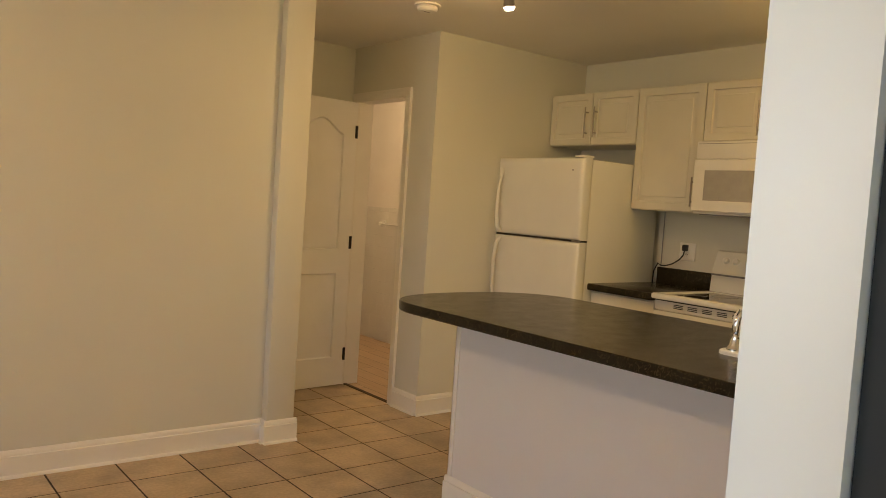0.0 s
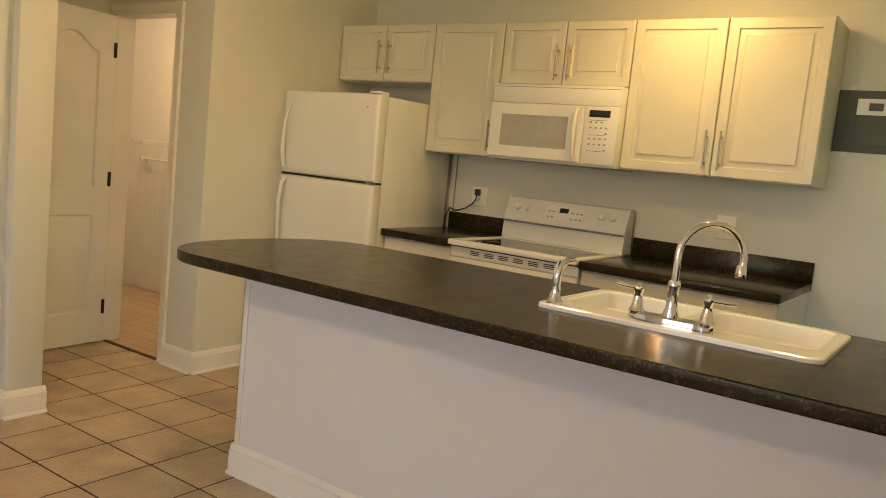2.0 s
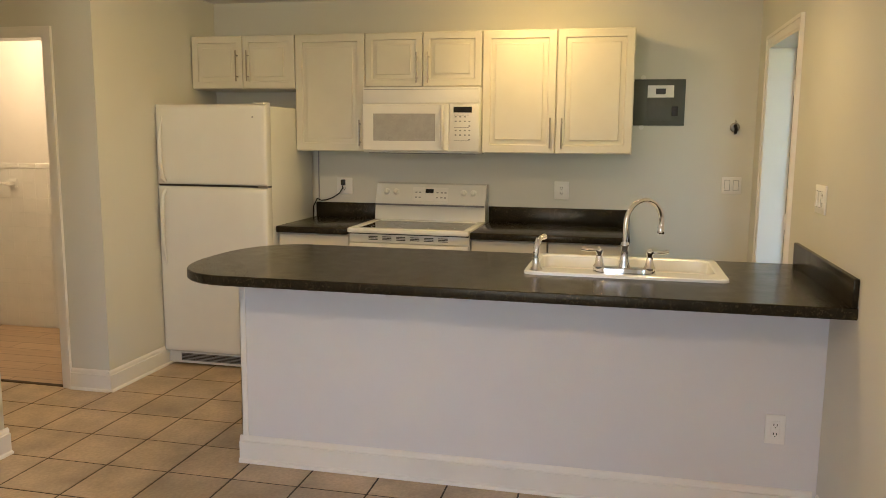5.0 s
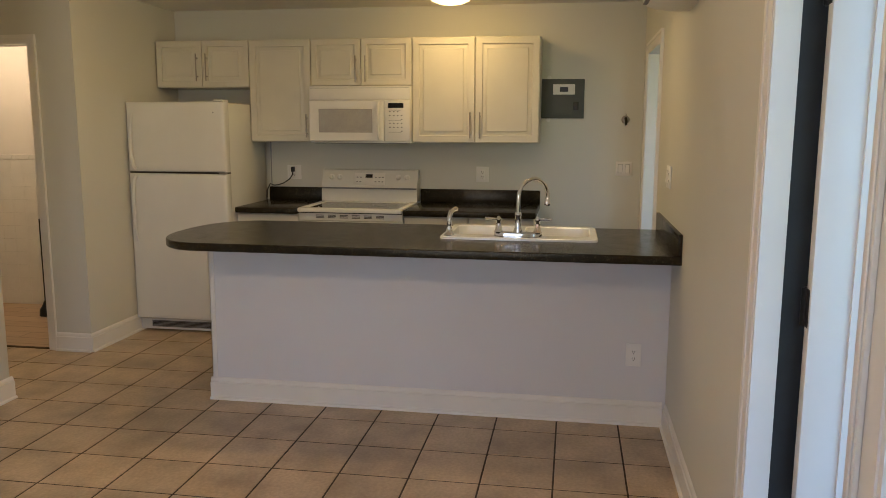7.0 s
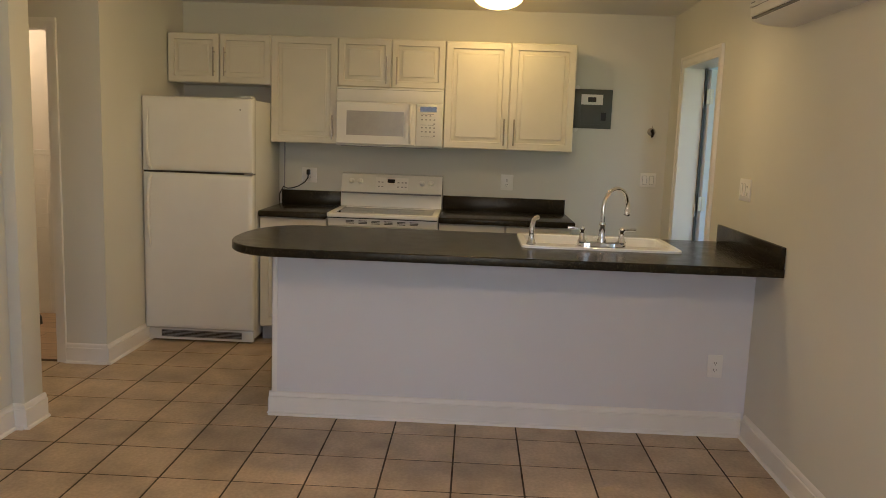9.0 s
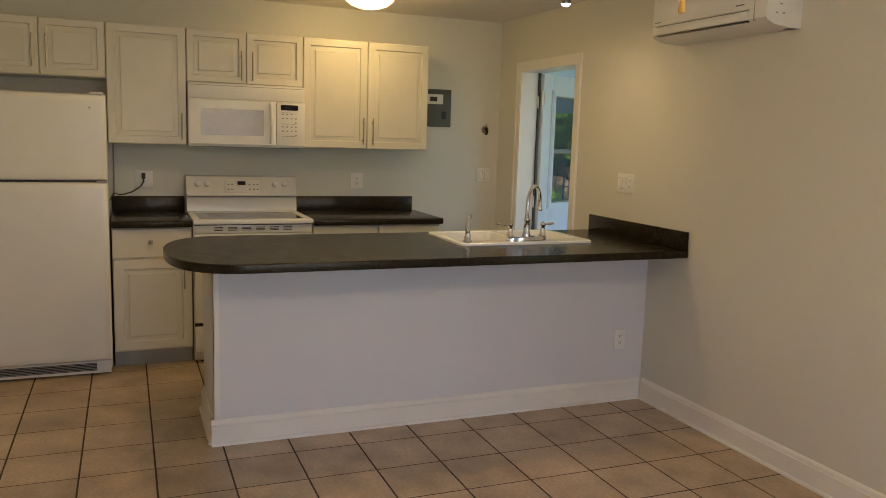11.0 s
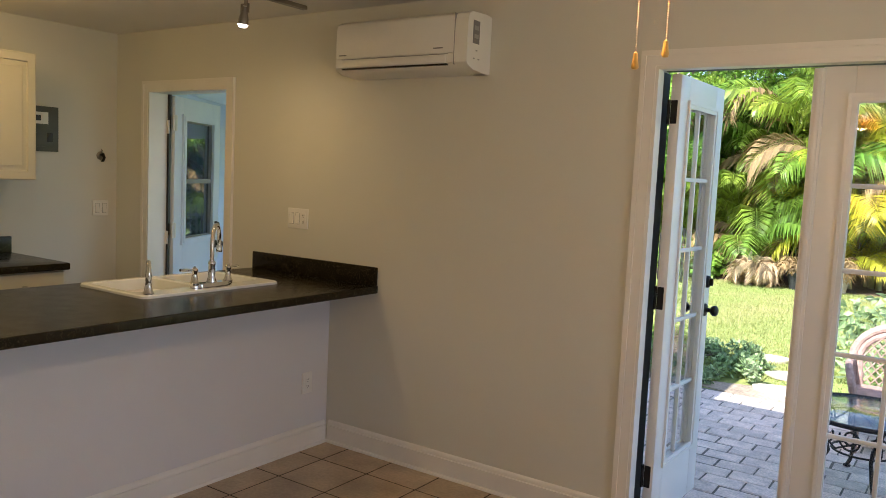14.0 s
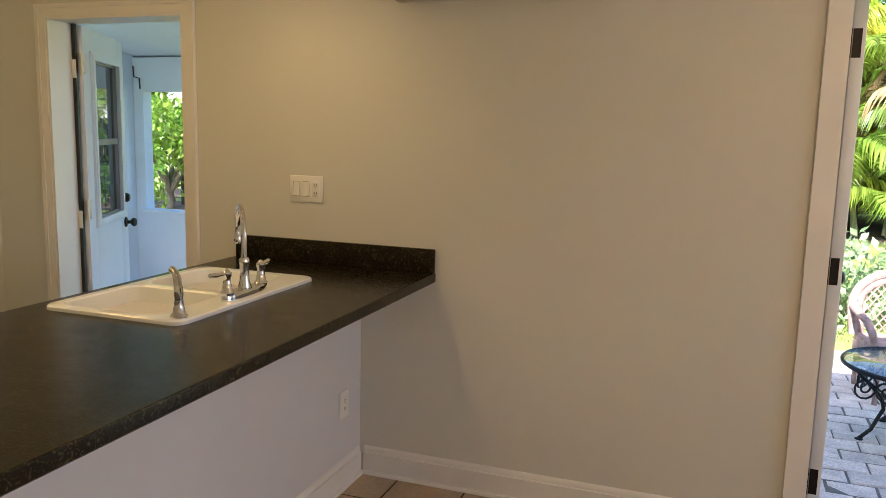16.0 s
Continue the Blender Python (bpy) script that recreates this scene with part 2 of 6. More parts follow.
BATHGL = glowing("bath_lamp_glass", (1.0, 0.74, 0.40), 1.5)
RIM = material("aged_brass", (0.36, 0.25, 0.14), 0.38, metal=1.0, var=0.1, scale=15)
AMBER = glowing("amber_glass", (1.0, 0.56, 0.07), 0.5)
# the glass glows most round the bulb and fades towards its rim
_n, _l = AMBER.node_tree.nodes, AMBER.node_tree.links
_tc, _sx, _mr = _n.new("ShaderNodeTexCoord"), _n.new("ShaderNodeSeparateXYZ"), _n.new("ShaderNodeMapRange")
_l.new(_tc.outputs["Object"], _sx.inputs["Vector"])
_l.new(_sx.outputs["Z"], _mr.inputs["Value"])
_mr.inputs["From Min"].default_value, _mr.inputs["From Max"].default_value = -0.150, -0.085
_mr.inputs["To Min"].default_value, _mr.inputs["To Max"].default_value = 0.32, 2.6
_l.new(_mr.outputs["Result"], _n["Principled BSDF"].inputs["Emission Strength"])
_hot, _em = _n.new("ShaderNodeMapRange"), _n.new("ShaderNodeMix")
_hot.inputs["From Min"].default_value, _hot.inputs["From Max"].default_value = -0.125, -0.060
_l.new(_sx.outputs["Z"], _hot.inputs["Value"])
_em.data_type = "RGBA"
_em.inputs["A"].default_value, _em.inputs["B"].default_value = (1.0, 0.56, 0.07, 1), (1.0, 0.80, 0.36, 1)
_l.new(_hot.outputs["Result"], _em.inputs["Factor"])
_l.new(_em.outputs["Result"], _n["Principled BSDF"].inputs["Emission Color"])
PLATE = material("plate_plastic", (0.82, 0.81, 0.78), 0.32, var=0.01, scale=8)
BULB = glowing("bulb_face", (1.0, 0.90, 0.72), 3.5)
BATHW = material("bath_paint", (0.80, 0.77, 0.74), 0.5, var=0.02, scale=2)
BATHT = material("bath_tile", (0.80, 0.79, 0.76), 0.18, var=0.02, scale=6)
WOODF = planks("wood_look_floor", (0.60, 0.44, 0.29), (0.50, 0.35, 0.22))
IVORY = material("ivory_wood", (0.62, 0.40, 0.10), 0.35, var=0.05)
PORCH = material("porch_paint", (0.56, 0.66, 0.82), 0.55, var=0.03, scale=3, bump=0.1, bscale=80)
STUCCO = material("stucco", (0.70, 0.69, 0.64), 0.9, var=0.05, scale=2, bump=0.5, bscale=60)
ROOFM = material("roof_shingle", (0.16, 0.14, 0.12), 0.9, var=0.15, scale=6, bump=0.5, bscale=30)
PAVER = random_tint(material("paver", (0.84, 0.69, 0.60), 0.85, var=0.12, scale=9, grain=0.2, gscale=90, bump=0.4, bscale=90), 0.86, 1.08)
SAND = material("joint_sand", (0.20, 0.17, 0.14), 0.95, var=0.2, scale=20, bump=0.5, bscale=150)
SOIL = material("mulch_soil", (0.12, 0.08, 0.055), 0.95, var=0.3, scale=3, grain=0.35, gscale=35, bump=0.8, bscale=40)
DRYSOIL = material("dry_soil", (0.34, 0.27, 0.20), 0.95, var=0.2, scale=4, grain=0.3, gscale=40, bump=0.7, bscale=45)
LAWN = material("lawn_soil", (0.20, 0.27, 0.06), 0.95, var=0.2, scale=0.8, grain=0.3, gscale=30, bump=0.6, bscale=50, tint=(0.20, 0.20, 0.06))
GRASS = leafy("grass", (0.24, 0.31, 0.08), (0.38, 0.37, 0.15), 0.6, 0.7, 0.3, (0.82, 1.18))
PALMLEAF = leafy("palm_leaf", (0.085, 0.215, 0.035), (0.30, 0.36, 0.045), 0.38, 0.55, 0.45)
TREELEAF = leafy("tree_leaf", (0.09, 0.21, 0.035), (0.20, 0.32, 0.05), 0.45, 0.6)
DRYLEAF = leafy("dry_leaf", (0.36, 0.25, 0.12), (0.22, 0.15, 0.07), 0.7, 1.5)
BARK = material("bark", (0.20, 0.17, 0.13), 0.9, var=0.25, scale=7, bump=0.7, bscale=40)
CANE = material("palm_cane", (0.26, 0.27, 0.13), 0.7, var=0.25, scale=6, bump=0.3, bscale=30)
IRON = material("painted_iron", (0.014, 0.014, 0.015), 0.5, metal=0.3, var=0.2, scale=20)
WICKER = material("wicker", (0.40, 0.27, 0.23), 0.7, var=0.2, scale=25, bump=0.6, bscale=220)
FENCEW = material("weathered_board", (0.09, 0.065, 0.045), 0.9, var=0.3, scale=4, bump=0.4, bscale=60)
TABLEG = clear_glass("table_glass", (0.82, 0.93, 0.90), 0.08, base=0.22)
STONE = material("stepping_stone", (0.50, 0.44, 0.36), 0.9, var=0.15, scale=6, bump=0.5, bscale=50)
POT = material("planter", (0.05, 0.055, 0.06), 0.7, var=0.2, scale=10)


# ---- building blocks ----
def box(bm, x0, y0, z0, x1, y1, z1, bevel=0.0, seg=2):
    """Adds a box, its edges rounded if bevel is given."""
    x0, x1, y0, y1, z0, z1 = min(x0, x1), max(x0, x1), min(y0, y1), max(y0, y1), min(z0, z1), max(z0, z1)
    if bevel <= 0:
        v = [bm.verts.new(p) for p in ((x0, y0, z0), (x1, y0, z0), (x1, y1, z0), (x0, y1, z0), (x0, y0, z1), (x1, y0, z1), (x1, y1, z1), (x0, y1, z1))]
        for f in ((0, 3, 2, 1), (4, 5, 6, 7), (0, 1, 5, 4), (1, 2, 6, 5), (2, 3, 7, 6), (3, 0, 4, 7)):
            bm.faces.new([v[i] for i in f])
        return bm
    tmp = bmesh.new()
    box(tmp, x0, y0, z0, x1, y1, z1)
    bmesh.ops.bevel(tmp, geom=list(tmp.edges), offset=bevel, segments=seg, profile=0.5, affect="EDGES")
    return merge(bm, tmp)


def merge(bm, tmp, m=None):
    """Moves all of tmp into bm."""
    tmp.verts.index_update()
    vs = [bm.verts.new(m @ v.co if m else v.co) for v in tmp.verts]
    for f in tmp.faces:
        nf = bm.faces.new([vs[v.index] for v in f.verts])
        nf.smooth = f.smooth
    tmp.free()
    return bm


def boxes(*rows, bevel=0.0):
    bm = bmesh.new()
    for r in rows:
        box(bm, *r, bevel=bevel)
    return bm


def lathe(profile, seg=24, m=None, bm=None):
    """Turns a profile of (radius, height) round z."""
    bm = bm or bmesh.new()
    m = m or Matrix()
    rings = []
    for r, z in profile:
        if r < 1e-5:
            rings.append([bm.verts.new(m @ Vector((0, 0, z)))])
        else:
            rings.append([bm.verts.new(m @ Vector((r * math.cos(2 * math.pi * i / seg), r * math.sin(2 * math.pi * i / seg), z))) for i in range(seg)])
    for a, b in zip(rings, rings[1:]):
        for i in range(seg):
            j = (i + 1) % seg
            q = [a[i % len(a)], a[j % len(a)], b[j % len(b)], b[i % len(b)]]
            u = []
            for v in q:
                if v not in u:
                    u.append(v)
            if len(u) > 2:
                bm.faces.new(u).smooth = True
    return bm


def tube(points, radius, seg=10, bm=None, caps=True):
    """A round bar along points; radius may be one number or one for each point."""
    bm = bm or bmesh.new()
    pts = [Vector(p) for p in points]
    rad = list(radius) if isinstance(radius, (list, tuple)) else [radius] * len(pts)
    up = None
    rings = []
    for i, p in enumerate(pts):
        d = (pts[min(i + 1, len(pts) - 1)] - pts[max(i - 1, 0)]).normalized()
        if up is None:
            up = d.orthogonal().normalized()
        up = (up - d * up.dot(d)).normalized()
        side = d.cross(up)
        rings.append([bm.verts.new(p + rad[i] * (math.cos(2 * math.pi * k / seg) * up + math.sin(2 * math.pi * k / seg) * side)) for k in range(seg)])
    for a, b in zip(rings, rings[1:]):
        for k in range(seg):
            j = (k + 1) % seg
            bm.faces.new((a[k], a[j], b[j], b[k])).smooth = True
    if caps:
        bm.faces.new(rings[0][::-1])
        bm.faces.new(rings[-1])
    return bm


def prism(outline, z0, z1, bevel=0.0, bm=None):
    """An upright prism over an outline of (x, y), counter-clockwise, with its top and bottom rims rounded."""
    tmp = bmesh.new()
    lo = [tmp.verts.new((x, y, z0)) for x, y in outline]
    hi = [tmp.verts.new((x, y, z1)) for x, y in outline]
    tmp.faces.new(lo[::-1])
    tmp.faces.new(hi)
    n = len(lo)
    for i in range(n):
        tmp.faces.new((lo[i], lo[(i + 1) % n], hi[(i + 1) % n], hi[i]))
    if bevel:
        rim = [e for e in tmp.edges if abs(e.verts[0].co.z - e.verts[1].co.z) < 1e-6]
        bmesh.ops.bevel(tmp, geom=rim, offset=bevel, segments=3, profile=0.5, affect="EDGES")
    return merge(bm or bmesh.new(), tmp)


def nested(outlines, bm=None, back=None):
    """Skins a row of outlines with equal counts of points, given as 3D points, and closes the last; back closes the first."""
    bm = bm or bmesh.new()
    loops = [[bm.verts.new(p) for p in o] for o in outlines]
    for a, b in zip(loops, loops[1:]):
        n = len(a)
        for i in range(n):
            bm.faces.new((a[i], a[(i + 1) % n], b[(i + 1) % n], b[i]))
    bm.faces.new(loops[-1])
    if back:
        bm.faces.new(loops[0][::-1])
    return bm


def shade(bm, angle=35):
    for f in bm.faces:
        f.smooth = True
    for e in bm.edges:
        if len(e.link_faces) == 2 and e.calc_face_angle(0) > radians(angle):
            e.smooth = False


def link(name, bm, mat, smooth=True):
    bmesh.ops.recalc_face_normals(bm, faces=list(bm.faces))
    if smooth:
        shade(bm)
    me = bpy.data.meshes.new(name)
    bm.to_mesh(me)
    bm.free()
    me.materials.append(mat)
    return new(name, me)


def part(name, bm, mat, parent, label="", at=None):
    ob = link(name, bm, mat)
    ob.parent = parent
    if at is not None:
        ob.matrix_basis = at
    return tagged(ob, label)


def thing(name, label, category, m=None, group="", kind=""):
    ob = new(name)
    ob.empty_display_size = 0.05
    if m is not None:
        ob.matrix_basis = m
    return tagged(ob, label, category, group, kind)


def solid(name, bm, mat, label="", category="", kind="", group=""):
    return tagged(link(name, bm, mat), label, category, group, kind)


def rect(u0, v0, u1, v1, inset, depth):
    return [(u0 + inset, -depth, v0 + inset), (u1 - inset, -depth, v0 + inset), (u1 - inset, -depth, v1 - inset), (u0 + inset, -depth, v1 - inset)]


def panel_front(w, h, t=0.021, stile=0.046, raised=True):
    """A cabinet front in x and z, facing -y, with a raised panel."""
    rows = [rect(0, 0, w, h, 0, 0), rect(0, 0, w, h, 0, t - 0.004), rect(0, 0, w, h, 0.004, t)]
    if raised:
        s = stile
        rows += [rect(0, 0, w, h, s, t), rect(0, 0, w, h, s + 0.004, t - 0.011), rect(0, 0, w, h, s + 0.011, t - 0.011), rect(0, 0, w, h, s + 0.032, t - 0.0045), rect(0, 0, w, h, s + 0.035, t - 0.0005)]
    return nested(rows, back=True)


def facing_room(x, y, z):
    """Pose for fronts of the kitchen's east side: local x runs to -y, local -y to -x."""
    return pose(x, y, z, 0, 0, -90)


def band(bm, rows):
    """Skins rows of equal length lying one above another."""
    loops = [[bm.verts.new(p) for p in r] for r in rows]
    for a, b in zip(loops, loops[1:]):
        for i in range(len(a)):
            j = (i + 1) % len(a)
            bm.faces.new((a[i], a[j], b[j], b[i])).smooth = True



def grown(outline, d):
    """The outline moved outwards by d."""
    out = []
    n = len(outline)
    for i in range(n):
        p, q, r = Vector(outline[i - 1]), Vector(outline[i]), Vector(outline[(i + 1) % n])
        t = ((q - p).normalized() + (r - q).normalized()).normalized()
        out.append((q.x + d * t.y * -1, q.y + d * t.x))
    return out



# ---- structure ----
CEIL_Z = 2.405
FX0, FX1, FZ = -3.025, -1.789, 2.02       # double door's clear opening
PX0, PX1, PZ = 0.925, 1.697, 2.0          # porch door's clear opening
bm = bmesh.new()
for x0, x1, z0, z1 in ((-5.6, FX0 - 0.02, -0.2, CEIL_Z), (FX0 - 0.02, FX1 + 0.02, FZ + 0.02, CEIL_Z), (FX0 - 0.02, FX1 + 0.02, -0.2, -0.02),
                       (FX1 + 0.02, PX0 - 0.02, -0.2, CEIL_Z), (PX0 - 0.02, PX1 + 0.02, PZ + 0.02, CEIL_Z), (PX0 - 0.02, PX1 + 0.02, -0.2, -0.02), (PX1 + 0.02, 2.08, -0.2, CEIL_Z)):
    box(bm, x0, -0.17, z0, x1, 0, z1)
solid("wall_south", bm, WALL, "off-white painted wall with two outside doors", "wall", "structure")
solid("wall_east", boxes((2.08, -0.17, -0.2, 2.24, 6.5, CEIL_Z)), WALL, "off-white painted kitchen wall behind the cabinets", "wall", "structure")
solid("wall_west", boxes((-5.6, 0.0, -0.2, -5.44, 3.612, 0.85), (-5.6, 0.0, 2.10, -5.44, 3.612, CEIL_Z), (-5.6, 0.0, 0.85, -5.44, 0.75, 2.10), (-5.6, 2.75, 0.85, -5.44, 3.612, 2.10)), WALL, "off-white end wall with a wide window", "wall", "structure")
solid("wall_north", boxes((-5.6, 3.612, -0.2, -0.182, 3.74, CEIL_Z), (-0.182, 3.74, -0.2, -0.31, 4.75, CEIL_Z)), WALL, "off-white painted living room wall", "wall", "structure")
solid("wall_pilaster", boxes((-0.342, 3.553, 0.0, -0.180, 3.614, CEIL_Z), bevel=0.003), WALL, "shallow painted pilaster at the end of the wall", "wall", "structure")
solid("wall_alcove", boxes((0.738, 3.658, -0.2, 2.08, 3.78, CEIL_Z)), WALL, "off-white painted side wall beside the refrigerator", "wall", "structure")
BY0, BY1, BZ = 3.972, 4.548, 2.02        # bathroom opening
solid("wall_hall", boxes((0.738, 3.78, -0.2, 0.855, BY0 - 0.015, CEIL_Z), (0.738, BY0 - 0.015, BZ + 0.015, 0.855, BY1 + 0.015, CEIL_Z), (0.738, BY1 + 0.015, -0.2, 0.855, 6.5, CEIL_Z)), WALL,
      "off-white painted wall with the bathroom doorway", "wall", "structure")
solid("wall_hall_end", boxes((-0.182, 4.64, -0.2, 0.738, 4.75, CEIL_Z)), WALL, "off-white painted wall at the end of the recess", "wall", "structure")
solid("ceiling", boxes((-5.6, -0.17, CEIL_Z, 2.24, 6.6, CEIL_Z + 0.15)), CEIL, "white painted ceiling", "ceiling", "structure")

# roof that shades the patio
bm = bmesh.new()
prof = [(-0.40, 2.56), (3.2, 4.05), (7.0, 2.56), (7.0, 2.64), (3.2, 4.20), (-0.40, 2.68)]
a = [bm.verts.new((-6.4, y, z)) for y, z in prof]
b = [bm.verts.new((2.9, y, z)) for y, z in prof]
bm.faces.new(a), bm.faces.new(b[::-1])
for i in range(6):
    bm.faces.new((a[i], a[(i + 1) % 6], b[(i + 1) % 6], b[i]))
solid("roof", bm, ROOFM, "low pitched shingle roof", "roof", "structure")

# ---- skirting and casings ----
def skirting(bm, x0, y0, x1, y1, nx, ny, h=0.125, t=0.016):
    """A skirting board along a wall from (x0, y0) to (x1, y1), standing out towards (nx, ny), with a stepped top and a quarter round."""
    prof = [(0, 0), (t + 0.012, 0), (t + 0.012, 0.006), (t + 0.008, 0.012), (t, 0.015), (t, h - 0.028), (t * 0.60, h - 0.0255), (t * 0.60, h - 0.012), (t * 0.30, h - 0.003), (0, h)]
    a = [bm.verts.new((x0 + nx * d, y0 + ny * d, z)) for d, z in prof]
    b = [bm.verts.new((x1 + nx * d, y1 + ny * d, z)) for d, z in prof]
    n = len(prof)
    for i in range(n):
        bm.faces.new((a[i], a[(i + 1) % n], b[(i + 1) % n], b[i]))
    bm.faces.new(a), bm.faces.new(b[::-1])


for name, rows in (("baseboard_south", ((FX1 + 0.078, 0, -0.001, 0, 0, 1), (-5.44, 0, FX0 - 0.078, 0, 0, 1), (0.56, 0, 0.85, 0, 0, 1), (PX1 + 0.072, 0, 2.08, 0, 0, 1))),
                   ("baseboard_north", ((-5.44, 3.612, -0.342, 3.612, 0, -1),)),
                   ("baseboard_pilaster", ((-0.358, 3.553, -0.164, 3.553, 0, -1), (-0.342, 3.553, -0.342, 3.612, -1, 0), (-0.180, 3.553, -0.180, 4.64, 1, 0))),
                   ("baseboard_alcove", ((0.722, 3.658, 1.42, 3.658, 0, -1), (0.738, 3.658, 0.738, 3.912, -1, 0))),
                   ("baseboard_hall", ((-0.18, 4.64, 0.738, 4.64, 0, -1),)),
                   ("baseboard_east", ((2.08, 0.0, 2.08, 0.73, -1, 0),))):
    bm = bmesh.new()
    for r in rows:
        skirting(bm, *r)
    solid(name, bm, TRIM, "white painted skirting board with a stepped top", "baseboard", "structure")


def casing(name, x0, x1, z1, width, y, out, m=None, label="white painted door casing"):
    """Door casing in x and z on the plane y, standing out by the sign of out, with three steps in its width."""
    bm = bmesh.new()
    w = width
    for a, b, d in ((0.0, 0.18 * w, 0.010), (0.18 * w, 0.72 * w, 0.014), (0.72 * w, w, 0.019)):
        yy = sorted((y, y + out * d))
        box(bm, x0 - b, yy[0], 0, x0 - a, yy[1], z1 + b)
        box(bm, x1 + a, yy[0], 0, x1 + b, yy[1], z1 + b)
        box(bm, x0 - a, yy[0], z1 + a, x1 + a, yy[1], z1 + b)
    ob = solid(name, bm, TRIM, label, "trim", "structure")
    if m is not None:
        ob.matrix_basis = m
    return ob


casing("trim_double_door", FX0, FX1, FZ, 0.078, 0.0, 1)
casing("trim_porch_door", PX0, PX1, PZ, 0.072, 0.0, 1)
casing("trim_bath_door", -BY1, -BY0, BZ, 0.060, 0.0, -1, pose(0.738, 0, 0, 0, 0, -90))
solid("jamb_bath_door", boxes((0.739, BY0 - 0.014, 0, 0.854, BY0, BZ), (0.739, BY1, 0, 0.854, BY1 + 0.014, BZ), (0.739, BY0 - 0.014, BZ, 0.854, BY1 + 0.014, BZ + 0.014)), TRIM, "white painted bathroom door jamb", "trim", "structure")
solid("strike_plate", boxes((0.765, BY0 - 0.001, 0.92, 0.80, BY0 + 0.002, 1.0)), BRONZE, "dark bronze strike plate on the jamb", "trim", "structure")
# double door frame: inner stop white, outer rebate with dark weatherstrip
solid("jamb_double_door", boxes((FX1, -0.055, 0, FX1 + 0.019, 0.0, FZ), (FX0 - 0.019, -0.055, 0, FX0, 0.0, FZ), (FX0 - 0.019, -0.055, FZ, FX1 + 0.019, 0.0, FZ + 0.019)), TRIM, "white painted inner door jamb", "trim", "structure")
for strip in ((FX1 + 0.010, -0.168, 0, FX1 + 0.019, -0.056, FZ), (FX0 - 0.019, -0.168, 0, FX0 - 0.010, -0.056, FZ), (FX0 - 0.019, -0.168, FZ + 0.010, FX1 + 0.019, -0.056, FZ + 0.019)):
    solid("jamb_weatherstrip", boxes(strip), STRIP, "weatherstripped door rebate, darkened for the shaded gap beside it", "trim", "structure")
solid("sill_double_door", boxes((FX0 - 0.02, -0.26, -0.02, FX1 + 0.02, -0.001, 0.012), bevel=0.004), ALU, "grey aluminium door sill", "trim", "structure")
solid("jamb_porch_door", boxes((PX1, -0.165, 0, PX1 + 0.019, 0.0, PZ), (PX0 - 0.019, -0.165, 0, PX0, 0.0, PZ), (PX0 - 0.019, -0.165, PZ, PX1 + 0.019, 0.0, PZ + 0.019)), TRIM, "white painted porch door jamb", "trim", "structure")
solid("sill_porch_door", boxes((PX0 - 0.02, -0.2, -0.02, PX1 + 0.02, -0.001, 0.010)), ALU, "grey aluminium door sill", "trim", "structure")

# ---- doors ----
def knob_profile():
    return [(0, 0), (0.030, 0), (0.032, 0.004), (0.028, 0.010), (0.012, 0.014), (0.010, 0.030), (0.020, 0.036), (0.027, 0.046), (0.026, 0.058), (0.016, 0.066), (0, 0.068)]


